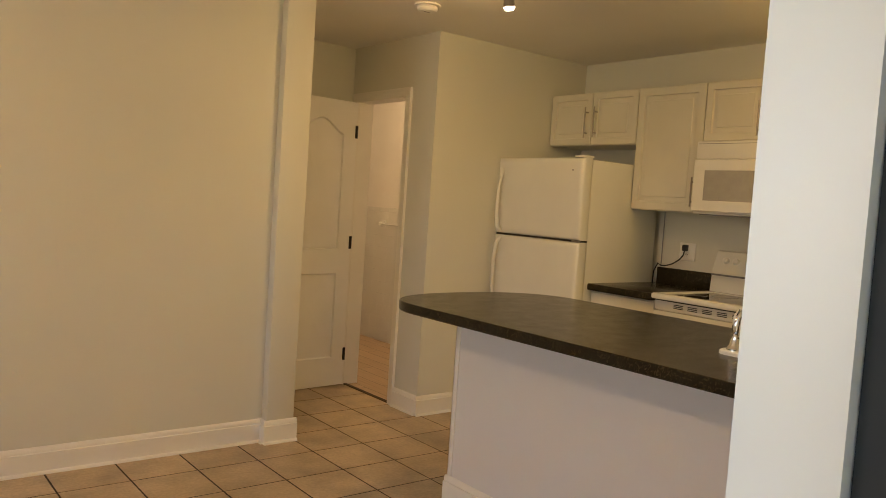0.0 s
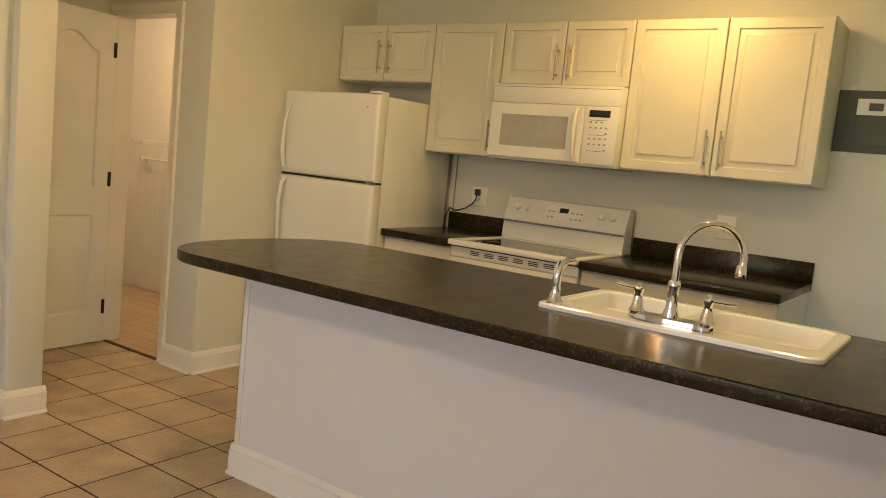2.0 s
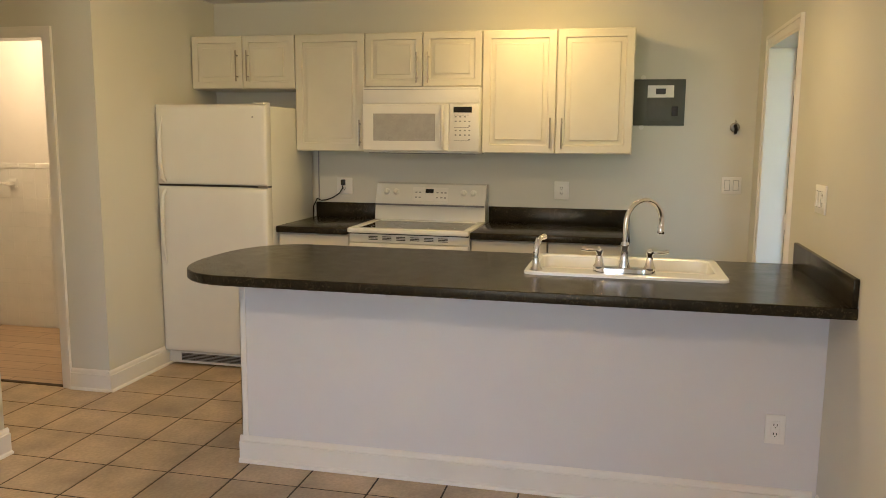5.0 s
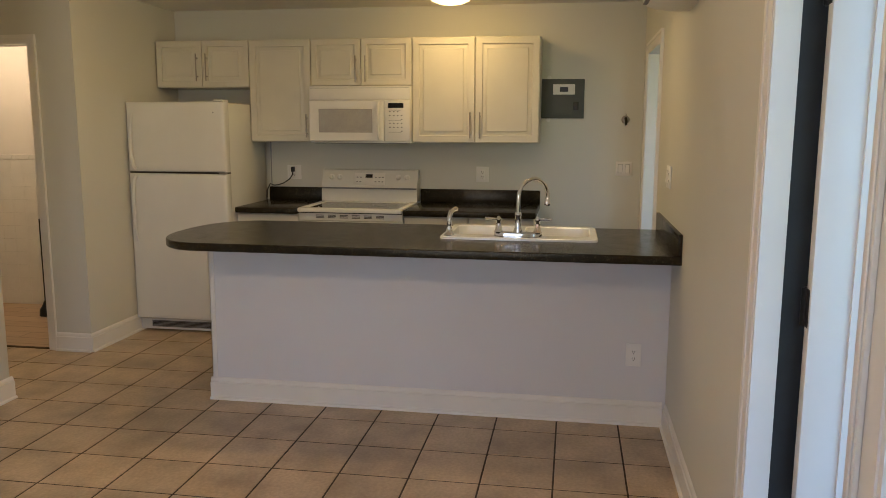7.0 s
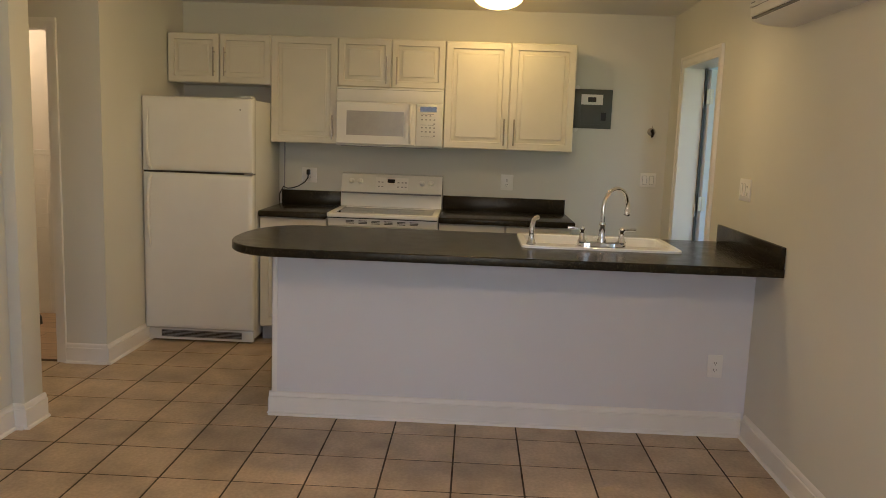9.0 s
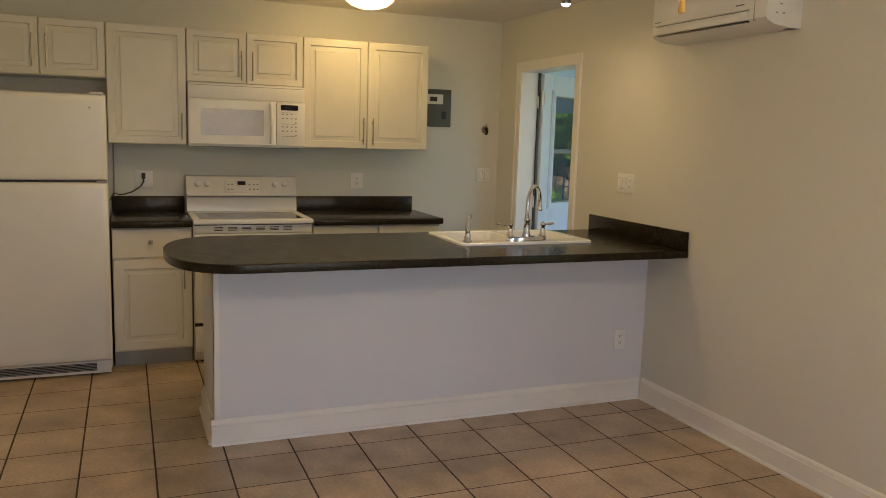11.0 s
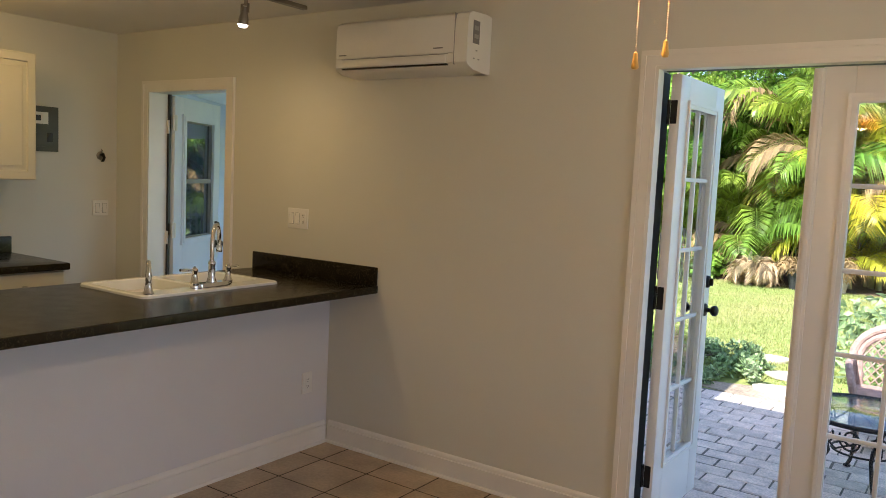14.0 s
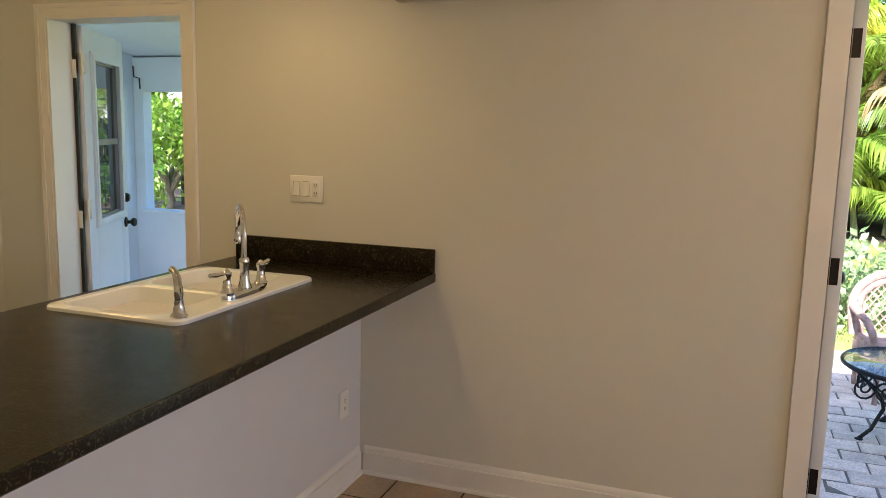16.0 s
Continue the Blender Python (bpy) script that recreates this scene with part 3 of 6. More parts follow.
def glazed_leaf(name, w, h, label, m, side=0.115, top=0.122, bottom=0.262, hung="left", hardware=True):
    """A white ten-light door leaf in local x and z; its room face is y = 0 and its thickness runs to +y."""
    t = 0.044
    d = thing(name, label, "door", m, kind="structure")
    bm = boxes((0, 0, 0, side, t, h), (w - side, 0, 0, w, t, h), (side, 0, h - top, w - side, t, h), (side, 0, 0, w - side, t, bottom), bevel=0.003)
    part("door_frame", bm, DOORP, d)
    g = (side, bottom, w - side, h - top)
    bm = bmesh.new()
    for face, s in ((0.0, 1), (t, -1)):
        for a, b, dd in ((-0.020, -0.006, 0.010), (-0.006, 0.012, 0.005)):
            yy = sorted((face - s * dd, face + s * 0.004))
            box(bm, g[0] + a, yy[0], g[1] + a, g[0] + b, yy[1], g[3] - a)
            box(bm, g[2] - b, yy[0], g[1] + a, g[2] - a, yy[1], g[3] - a)
            box(bm, g[0] + b, yy[0], g[1] + a, g[2] - b, yy[1], g[1] + b)
            box(bm, g[0] + b, yy[0], g[3] - b, g[2] - b, yy[1], g[3] - a)
    part("glazing_bead", bm, DOORP, d)
    cols, rows, mw = 2, 5, 0.018
    pw, ph = (g[2] - g[0]) / cols, (g[3] - g[1]) / rows
    bm = bmesh.new()
    for i in range(1, rows):
        z = g[1] + i * ph
        box(bm, g[0], 0.012, z - mw / 2, g[2], t - 0.012, z + mw / 2, bevel=0.005)
    box(bm, g[0] + pw - mw / 2, 0.011, g[1], g[0] + pw + mw / 2, t - 0.011, g[3], bevel=0.005)
    part("muntins", bm, DOORP, d)
    for i in range(cols):
        for j in range(rows):
            p = part("pane", boxes((g[0] + i * pw, t / 2 - 0.002, g[1] + j * ph, g[0] + (i + 1) * pw, t / 2 + 0.002, g[1] + (j + 1) * ph)), GLASS, d)
            p.visible_shadow = False
    if hardware:
        kx = w - 0.06 if hung == "left" else 0.06
        for s, y in ((-1, 0.0), (1, t)):
            part("knob", lathe(knob_profile(), 20), BRONZE, d, "dark bronze door knob", pose(kx, y, 0.925, 90 * (1 if s < 0 else -1)))
            part("deadbolt", lathe([(0, 0), (0.030, 0), (0.030, 0.012), (0.024, 0.018), (0, 0.018)], 20), BRONZE, d, "dark bronze deadbolt", pose(kx, y, 1.065, 90 * (1 if s < 0 else -1)))
        part("thumb_turn", boxes((kx - 0.006, -0.034, 1.047, kx + 0.006, -0.016, 1.083), bevel=0.003), BRONZE, d)
    return d


LEAF_W = 0.592
# the open leaf: hung on the east jamb, swung out over the patio
PIN = Vector((FX1 - 0.016, -0.110, 0.014))
lead = glazed_leaf("door_french_open", LEAF_W, 2.0, "white ten-light glazed door standing open to the patio", None, hung="right")
lead.matrix_basis = Matrix.Translation(PIN) @ pose(0, 0, 0, 0, 0, 88.0 + 180) @ pose(0, -0.045, 0)
for o in list(lead.children):
    if o.name.startswith(("knob", "deadbolt", "thumb")):
        o.matrix_basis = Matrix.Translation((LEAF_W - 0.12, 0, 0)) @ o.matrix_basis
for z in (0.22, 1.03, 1.84):
    bm = boxes((-0.001, 0.012, z - 0.05, 0.003, 0.041, z + 0.05))
    tube([(0.0, 0.05, z - 0.052), (0.0, 0.05, z + 0.052)], 0.007, 8, bm)
    box(bm, -0.012, 0.045, z - 0.05, 0.004, 0.049, z + 0.05)
    part("hinge", bm, BRONZE, lead, "dark bronze butt hinge")
fixed = glazed_leaf("door_french_closed", LEAF_W + 0.02, 2.0, "white ten-light glazed door standing shut", pose(FX0 + 0.003, -0.052, 0.014), hardware=False)
fixed.matrix_basis = pose(FX0 + LEAF_W + 0.025, -0.052, 0.014, 0, 0, 180)
part("astragal", boxes((-0.030, -0.012, 0, 0.012, 0.0, 1.995), (-0.018, -0.018, 0, 0.002, -0.012, 1.995), bevel=0.003), DOORP, fixed)
for x, z in ((0.075, 1.90), (0.19, 1.90), (0.33, 1.90), (0.075, 0.30), (0.075, 1.1)):
    part("screw_hole", lathe([(0, 0), (0.004, 0), (0.004, 0.001), (0, 0.001)], 8), BLACKPL, fixed, "", pose(x, 0.046, z, -90))

# porch door leaf with a sash window
def sash_leaf(m):
    w, h, t = 0.78, 1.985, 0.044
    d = thing("door_porch", "white door with a sash window standing open to the porch", "door", m, kind="structure")
    gx0, gx1, gz0, gz1 = 0.14, w - 0.14, 0.98, 1.84
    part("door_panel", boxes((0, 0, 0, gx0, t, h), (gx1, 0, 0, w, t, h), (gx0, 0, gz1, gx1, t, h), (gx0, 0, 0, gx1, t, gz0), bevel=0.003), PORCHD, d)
    bm = bmesh.new()
    for a, b, y0, y1 in ((-0.03, 0.004, -0.012, 0.002), (-0.018, 0.012, -0.018, 0.0)):
        box(bm, gx0 + a, y0, gz0 + a, gx0 + b, y1, gz1 - a)
        box(bm, gx1 - b, y0, gz0 + a, gx1 - a, y1, gz1 - a)
        box(bm, gx0 + b, y0, gz0 + a, gx1 - b, y1, gz0 + b)
        box(bm, gx0 + b, y0, gz1 - b, gx1 - b, y1, gz1 - a)
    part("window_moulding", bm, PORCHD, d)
    zm = 1.40
    bm = boxes((gx0, 0.006, gz0, gx0 + 0.022, 0.036, gz1), (gx1 - 0.022, 0.006, gz0, gx1, 0.036, gz1), (gx0, 0.006, gz0, gx1, 0.036, gz0 + 0.022),
               (gx0, 0.006, gz1 - 0.022, gx1, 0.036, gz1), (gx0, 0.002, zm - 0.016, gx1, 0.036, zm + 0.016), bevel=0.002)
    part("sash_frame", bm, GREYPL, d, "dark grey aluminium sash frame")
    for z0, z1 in ((gz0 + 0.02, zm - 0.014), (zm + 0.014, gz1 - 0.02)):
        p = part("pane", boxes((gx0 + 0.02, 0.02, z0, gx1 - 0.02, 0.024, z1)), SASHGL, d, "dark tinted pane")
        p.visible_shadow = False
    kx = w - 0.065
    for s, y in ((-1, 0.0), (1, t)):
        part("knob", lathe(knob_profile(), 20), BLACKPL, d, "black door knob", pose(kx, y, 0.91, -90 * s))
        part("deadbolt", lathe([(0, 0), (0.028, 0), (0.028, 0.014), (0.02, 0.03), (0, 0.03)], 20), BLACKPL, d, "black deadbolt", pose(kx, y, 1.06, -90 * s))
    for z in (0.25, 1.06, 1.80):
        part("hinge", boxes((-0.03, -0.004, z - 0.05, 0.03, 0.0, z + 0.05), (-0.006, -0.012, z - 0.052, 0.006, -0.003, z + 0.052)), TRIM, d, "white painted butt hinge")
    return d


SASH = sash_leaf(pose(1.662, -0.170, 0.01, 0, 0, -62))
for _z in (0.25, 1.02, 1.78):
    solid("hinge_plate", boxes((PX1 - 0.026, -0.1325, _z - 0.045, PX1 - 0.001, -0.129, _z + 0.045)), TRIM, "white painted hinge plate on the porch door jamb", "hinge", "structure")
# solid black strip stands in for the shade between jamb and leaf
solid("porch_door_gap", boxes((PX1 - 0.024, -0.147, 0.0, PX1 - 0.002, -0.133, PZ)), BLACKPL, "black strip in place of the shaded gap beside the porch door", "trim", "structure")


def arched(u0, v0, u1, v1, rise, inset, depth, n=12):
    """A panel outline with an arched top, in x and z."""
    u0, v0, u1, v1 = u0 + inset, v0 + inset, u1 - inset, v1 - inset
    pts = [(u0, -depth, v0), (u1, -depth, v0)]
    for i in range(n + 1):
        f = i / n
        s = 0.5 - 0.5 * math.cos(2 * math.pi * f)
        pts.append((u1 + (u0 - u1) * f, -depth, v1 - rise + rise * s ** 0.8))
    return pts


def panel_leaf(m):
    """A moulded two-panel interior door, arched above; local x from the hinge."""
    w, h, t = 0.575, 2.005, 0.035
    d = thing("door_bathroom", "white moulded two-panel interior door standing open", "door", m, kind="structure")
    bm = bmesh.new()
    outer = [(0, 0, 0), (w, 0, 0), (w, 0, h), (0, 0, h)]
    pans = [(0.105, 0.20, w - 0.105, 0.80, 0.0), (0.105, 0.97, w - 0.105, h - 0.13, 0.10)]
    edges = []
    for o in [outer] + [arched(*p, 0, 0) for p in pans]:
        vs = [bm.verts.new(q) for q in o]
        edges += [bm.edges.new((vs[i], vs[(i + 1) % len(vs)])) for i in range(len(vs))]
    bmesh.ops.triangle_fill(bm, edges=edges, use_beauty=True)
    for p in pans:
        nested([arched(*p, i, dd) for i, dd in ((0, 0), (0.008, -0.012), (0.020, -0.012), (0.045, -0.002))], bm)
    box(bm, 0, 0.013, 0, w, t, h)
    band(bm, [outer, [(x, 0.014, z) for x, y, z in outer]])
    bmesh.ops.remove_doubles(bm, verts=list(bm.verts), dist=0.0002)
    part("door_panel", bm, DOORP, d)
    for z in (0.22, 1.02, 1.80):
        part("hinge", boxes((-0.016, -0.006, z - 0.045, 0.004, 0.010, z + 0.045), bevel=0.002), BRONZE, d, "dark bronze butt hinge")
    part("knob", lathe(knob_profile(), 20), BRONZE, d, "dark bronze door knob", pose(w - 0.06, 0, 0.93, 90))
    return d


panel_leaf(pose(0.700, 4.528, 0.008, 0, 0, 184.5) @ Matrix.Diagonal((1, -1, 1, 1)))
bpy.data.objects["door_bathroom"].matrix_basis = pose(0.145, 4.488, 0.008, 0, 0, 4.5)
for o in bpy.data.objects["door_bathroom"].children:
    if o.name.startswith("hinge"):
        o.matrix_basis = pose(0.578, 0, 0)
    elif o.name.startswith("knob"):
        o.matrix_basis = pose(0.06, 0, 0.93, 90)

# ---- peninsula ----
pen = thing("peninsula", "white painted drywall peninsula with skirting board", "kitchen island", kind="")
part("base", boxes((0.022, 0.001, 0, 0.56, 2.440, 0.889)), WALL_PEN, pen)
bm = bmesh.new()
skirting(bm, 0.022, 0.017, 0.022, 2.456, -1, 0)
part("skirting", bm, TRIM, pen, "white skirting board")
bm = bmesh.new()
skirting(bm, 0.023, 2.440, 0.56, 2.440, 0, 1)
part("end_skirting", bm, TRIM, pen, "white skirting board")
part("corner_bead", boxes((0.018, 2.415, 0.125, 0.022, 2.443, 0.889), (0.018, 2.440, 0.125, 0.05, 2.443, 0.889)), TRIM, pen)

# worktop outline with a rounded free end
SX0, SX1, SY0, SY1 = 0.045, 0.575, 0.36, 1.175     # sink rim
CUT = (SX0 + 0.02, SX1 - 0.02, SY0 + 0.02, SY1 - 0.02)
XF, XB = -0.312, 0.645
bm = bmesh.new()
end = []
N = 22
for i in range(N + 1):
    f = math.pi * i / N
    cx, rx = (XF + XB) / 2, (XB - XF) / 2
    px, py = cx - rx * (abs(math.cos(f)) ** 0.82) * (1 if math.cos(f) > 0 else -1), 2.33 + 0.31 * math.sin(f) ** 0.9
    end.append((px, py))
strip_front = [(XF, 0.003)] + end + [(XB, 0.003)]
worktop = thing("peninsula_worktop", "dark speckled laminate worktop with a rounded end", "countertop")
tmp = bmesh.new()
z0, z1 = 0.889, 0.930
outer = [tmp.verts.new((x, y, z1)) for x, y in grown(strip_front, 0.004)]
edges = [tmp.edges.new((outer[i], outer[(i + 1) % len(outer)])) for i in range(len(outer))]
hole = [tmp.verts.new((x, y, z1)) for x, y in ((CUT[0], CUT[2]), (CUT[1], CUT[2]), (CUT[1], CUT[3]), (CUT[0], CUT[3]))]
edges += [tmp.edges.new((hole[i], hole[(i + 1) % 4])) for i in range(4)]
bmesh.ops.triangle_fill(tmp, edges=edges, use_beauty=True)
merge(bm, tmp)


rim = [(0.004, z1)] + [(0.004 + 0.006 * math.sin(a), z1 - 0.006 + 0.006 * math.cos(a)) for a in (0.5, 1.0, 1.57)] + [(0.010, z0 + 0.005), (0.005, z0), (-0.03, z0)]
edge = bmesh.new()
band(edge, [[(x, y, z) for x, y in grown(strip_front, d)] for d, z in rim])
part("edge_strip", edge, LAMI, worktop)
band(bm, [[(x, y, z) for x, y in ((CUT[0], CUT[2]), (CUT[1], CUT[2]), (CUT[1], CUT[3]), (CUT[0], CUT[3]))] for z in (z1, z0)])
bmesh.ops.remove_doubles(bm, verts=list(bm.verts), dist=0.0005)
part("slab", bm, LAMI, worktop)
solid("peninsula_backsplash", boxes((XF - 0.006, 0.001, 0.9305, XB, 0.021, 1.030), bevel=0.004), LAMI, "low dark laminate upstand against the wall", "backsplash")


def plate(name, x, y, z, m, w, h, label, kinds):
    """A wall plate with switches or sockets; local x and z, facing -y."""
    d = thing(name, label, "switch" if "switch" in name else "outlet", m)
    part("plate", boxes((-w / 2, -0.008, -h / 2, w / 2, 0.0, h / 2), bevel=0.003), PLATE, d)
    for kind, u in kinds:
        if kind == "rocker":
            # dark grey surround paints in the shadow between rocker and plate
            bm = boxes((u - 0.0165, -0.0086, -0.033, u + 0.0165, -0.005, 0.033), bevel=0.0003)
            part("rocker_frame", bm, GREYPL, d, "dark grey frame for the shadow gap round the rocker")
            bm = bmesh.new()
            nested([[(u - 0.0145, -0.0082, -0.031), (u + 0.0145, -0.0082, -0.031), (u + 0.0145, -0.0082, 0.031), (u - 0.0145, -0.0082, 0.031)],
                    [(u - 0.0135, -0.015, -0.030), (u + 0.0135, -0.015, -0.030), (u + 0.0135, -0.0095, 0.030), (u - 0.0135, -0.0095, 0.030)]], bm)
            part("rocker", bm, PLATE, d)
        else:
            part("socket_face", boxes((u - 0.017, -0.0105, -0.034, u + 0.017, -0.005, 0.034), bevel=0.002), PLATE, d)
            for v in (-0.018, 0.018):
                for a in (-0.006, 0.006):
                    part("slot", boxes((u + a - 0.0015, -0.0112, v - 0.003, u + a + 0.0015, -0.0095, v + 0.006)), BLACKPL, d)
                part("earth_hole", boxes((u - 0.002, -0.0112, v - 0.011, u + 0.002, -0.0095, v - 0.007)), BLACKPL, d)
    return d


plate("wall_outlet", 0, 0, 0, pose(0.022, 0.168, 0.367, 0, 0, -90), 0.075, 0.118, "white duplex outlet on the peninsula", (("outlet", 0),))
plate("wall_outlet", 0, 0, 0, pose(2.08, 1.18, 1.146, 0, 0, -90), 0.095, 0.118, "white duplex outlet over the worktop", (("outlet", 0),))
plate("wall_outlet", 0, 0, 0, pose(2.08, 2.69, 1.146, 0, 0, -90), 0.115, 0.112, "white outlet with the refrigerator's plug", (("outlet", 0.0),))
plate("wall_switch", 0, 0, 0, pose(2.08, 0.122, 1.203, 0, 0, -90), 0.117, 0.105, "white double rocker switch plate", (("rocker", -0.026), ("rocker", 0.026)))
plate("wall_switch", 0, 0, 0, pose(0.288, 0.0, 1.252, 0, 0, 180), 0.160, 0.115, "white plate with two rockers and an outlet", (("rocker", -0.046), ("rocker", 0.0), ("outlet", 0.048)))

# ---- kitchen: wall cabinets ----
XC = 1.745


def bar_pull(d, length, m, mat=NICKEL):
    bm = tube([(0, -0.030, 0), (0, -0.030, length)], 0.0048, 10)
    for z in (0.16 * length, 0.84 * length):
        tube([(0, 0.002, z), (0, -0.030, z)], 0.0048, 8, bm)
    p = part("handle", bm, mat, d, "brushed nickel bar handle", m)
    return p


def wall_cabinet(y0, y1, z0, z1, doors, label, pulls):
    """A wall cabinet; local x runs from y1 to y0."""
    w, h = y1 - y0, z1 - z0
    c = thing("wall_cabinet", label, "cabinet", facing_room(XC + 0.02, y1, z0), "white wall cabinets")
    part("body", boxes((0.0015, 0, 0.0, w - 0.0015, 2.078 - XC - 0.02, h)), CAB, c)
    dw = w / doors
    for i in range(doors):
        door = part("door", panel_front(dw - 0.006, h - 0.006, stile=0.048 if h > 0.5 else 0.042), CAB, c, "", pose(i * dw + 0.0025, 0.0, 0.003))
        u, length, at = pulls[i]
        p = bar_pull(door, length, pose(u - i * dw, -0.021, at))
    return c


wall_cabinet(2.905, 3.650, 1.795, 2.142, 2, "short white wall cabinet above the refrigerator", ((0.335, 0.20, 0.045), (0.412, 0.20, 0.045)))
wall_cabinet(2.425, 2.905, 1.392, 2.142, 1, "tall single white wall cabinet", ((0.445, 0.17, 0.03),))
wall_cabinet(1.662, 2.425, 1.802, 2.142, 2, "short white wall cabinet over the microwave", ((0.345, 0.19, 0.02), (0.418, 0.19, 0.02)))
wall_cabinet(0.742, 1.662, 1.392, 2.142, 2, "wide white double-door wall cabinet", ((0.425, 0.185, 0.03), (0.495, 0.185, 0.03)))

# microwave
def microwave():
    c = thing("microwave", "white over-the-range microwave with a grey window", "microwave", facing_room(1.70, 2.421, 1.388), )
    w, h = 0.756, 0.410
    part("body", boxes((0, 0.0, 0.0, w, 2.078 - 1.70, h), bevel=0.004), PLASTIC, c)
    part("vent_strip", boxes((0.0, -0.012, 0.310, w, 0.0, h), bevel=0.006), PLASTIC, c)
    part("vent_line", boxes((0.01, -0.0126, 0.394, w - 0.01, -0.011, 0.397)), GREYPL, c)
    dw = 0.565
    bm = bmesh.new()
    wx0, wx1, wz0, wz1 = 0.075, 0.480, 0.075, 0.245
    rows = [rect(0, 0.012, dw, 0.306, 0, 0), rect(0, 0.012, dw, 0.306, 0, 0.022), rect(0, 0.012, dw, 0.306, 0.006, 0.028)]
    nested(rows, bm, back=True)
    part("door", bm, PLASTIC, c)
    bm = boxes((wx0 - 0.018, -0.031, wz0 - 0.018, wx0, -0.027, wz1 + 0.018), (wx1, -0.031, wz0 - 0.018, wx1 + 0.018, -0.027, wz1 + 0.018), (wx0, -0.031, wz1, wx1, -0.027, wz1 + 0.018), (wx0, -0.031, wz0 - 0.018, wx1, -0.027, wz0))
    part("window_frame", bm, PLASTIC, c)
    part("window", boxes((wx0, -0.0295, wz0, wx1, -0.0275, wz1)), MWGLASS, c, "grey mesh window")
    part("handle", tube([(0.528, -0.028, 0.030), (0.528, -0.050, 0.055), (0.528, -0.056, 0.16), (0.528, -0.050, 0.265), (0.528, -0.028, 0.29)], 0.011, 12), PLASTIC, c, "white bowed handle")
    part("control_panel", boxes((dw + 0.003, -0.026, 0.012, w, 0, 0.306), bevel=0.005), PLASTIC, c)
    px = dw + 0.030
    part("display", boxes((px, -0.0275, 0.252, px + 0.115, -0.0255, 0.287)), BLACKGL, c, "black clock display")
    for r in range(6):
        for k in range(4):
            if r == 0 and k > 2:
                continue
            x = px + 0.006 + k * 0.029
            z = 0.222 - r * 0.028
            if r in (2, 5) and k in (0, 1, 2):
                continue
            rows_ = boxes((x + 0.002, -0.0273, z, x + 0.014, -0.0258, z + 0.008), bevel=0.0005)
            part("button", rows_, GREYPL, c, "")
    for z in (0.235, 0.160, 0.078):
        part("print_bar", boxes((px + 0.004, -0.0272, z, px + 0.098, -0.0258, z + 0.0022)), DIM, c)
    part("underside", boxes((0.03, 0.02, -0.006, w - 0.03, 0.33, 0.0)), GREYPL, c)
    return c


microwave()

# refrigerator
def refrigerator():
    c = thing("refrigerator", "white top-freezer refrigerator beside the wall", "refrigerator", facing_room(1.370, 3.656, 0.0))
    w = 0.752
    part("body", boxes((0.004, 0.0, 0.03, w - 0.004, 0.655, 1.668), bevel=0.008), ENAMEL, c)
    for n, z0, z1 in (("freezer_door", 1.182, 1.676), ("refrigerator_door", 0.098, 1.170)):
        bm = bmesh.new()
        pts = lambda i, d: rect(0, z0, w, z1, i, d)
        nested([pts(0.003, 0.004), pts(0, 0.012), pts(0, 0.060), pts(0.004, 0.070), pts(0.014, 0.077), pts(0.04, 0.080)], bm, back=True)
        door = part(n, bm, ENAMEL, c)
        hz0, hz1 = (1.200, 1.600) if n == "freezer_door" else (0.66, 1.150)
        top = n == "freezer_door"
        a, b = (hz0, hz1) if top else (hz1, hz0)
        part("handle", tube([(0.058, -0.070, a), (0.056, -0.104, a + (b - a) * 0.06), (0.052, -0.116, a + (b - a) * 0.3), (0.050, -0.108, a + (b - a) * 0.7), (0.050, -0.076, b)], [0.013, 0.014, 0.013, 0.011, 0.006], 12), ENAMEL, door, "white curved grip handle")
    part("door_gap", boxes((0.004, -0.060, 1.170, w - 0.004, -0.001, 1.182)), BLACKPL, c, "dark door seal")
    part("hinge_cover", boxes((w - 0.085, -0.075, 1.676, w - 0.012, 0.02, 1.690), bevel=0.005), ENAMEL, c)
    part("middle_hinge", boxes((w - 0.06, -0.078, 1.170, w - 0.002, -0.06, 1.181), bevel=0.002), NICKEL, c, "metal centre hinge")
    part("emblem", lathe([(0, 0), (0.006, 0), (0.005, 0.002), (0, 0.002)], 10), GREYPL, c, "", pose(w - 0.085, -0.081, 1.60, 90))
    part("kick_plate", boxes((0.01, -0.035, 0.012, w - 0.01, 0.0, 0.090), bevel=0.004), ENAMEL, c)
    part("grille_opening", boxes((0.10, -0.0365, 0.030, w - 0.09, -0.034, 0.078)), BLACKPL, c, "dark grille slot")
    for i in range(5):
        z = 0.034 + i * 0.0095
        part("grille_slat", boxes((0.10, -0.040, z, w - 0.09, -0.036, z + 0.003)), GREYPL, c)
    for x in (0.05, w - 0.05):
        for y in (0.02, 0.60):
            part("foot", lathe([(0, 0), (0.018, 0), (0.018, 0.03), (0, 0.03)], 10), BLACKPL, c, "", pose(x, y, 0))
    return c


refrigerator()


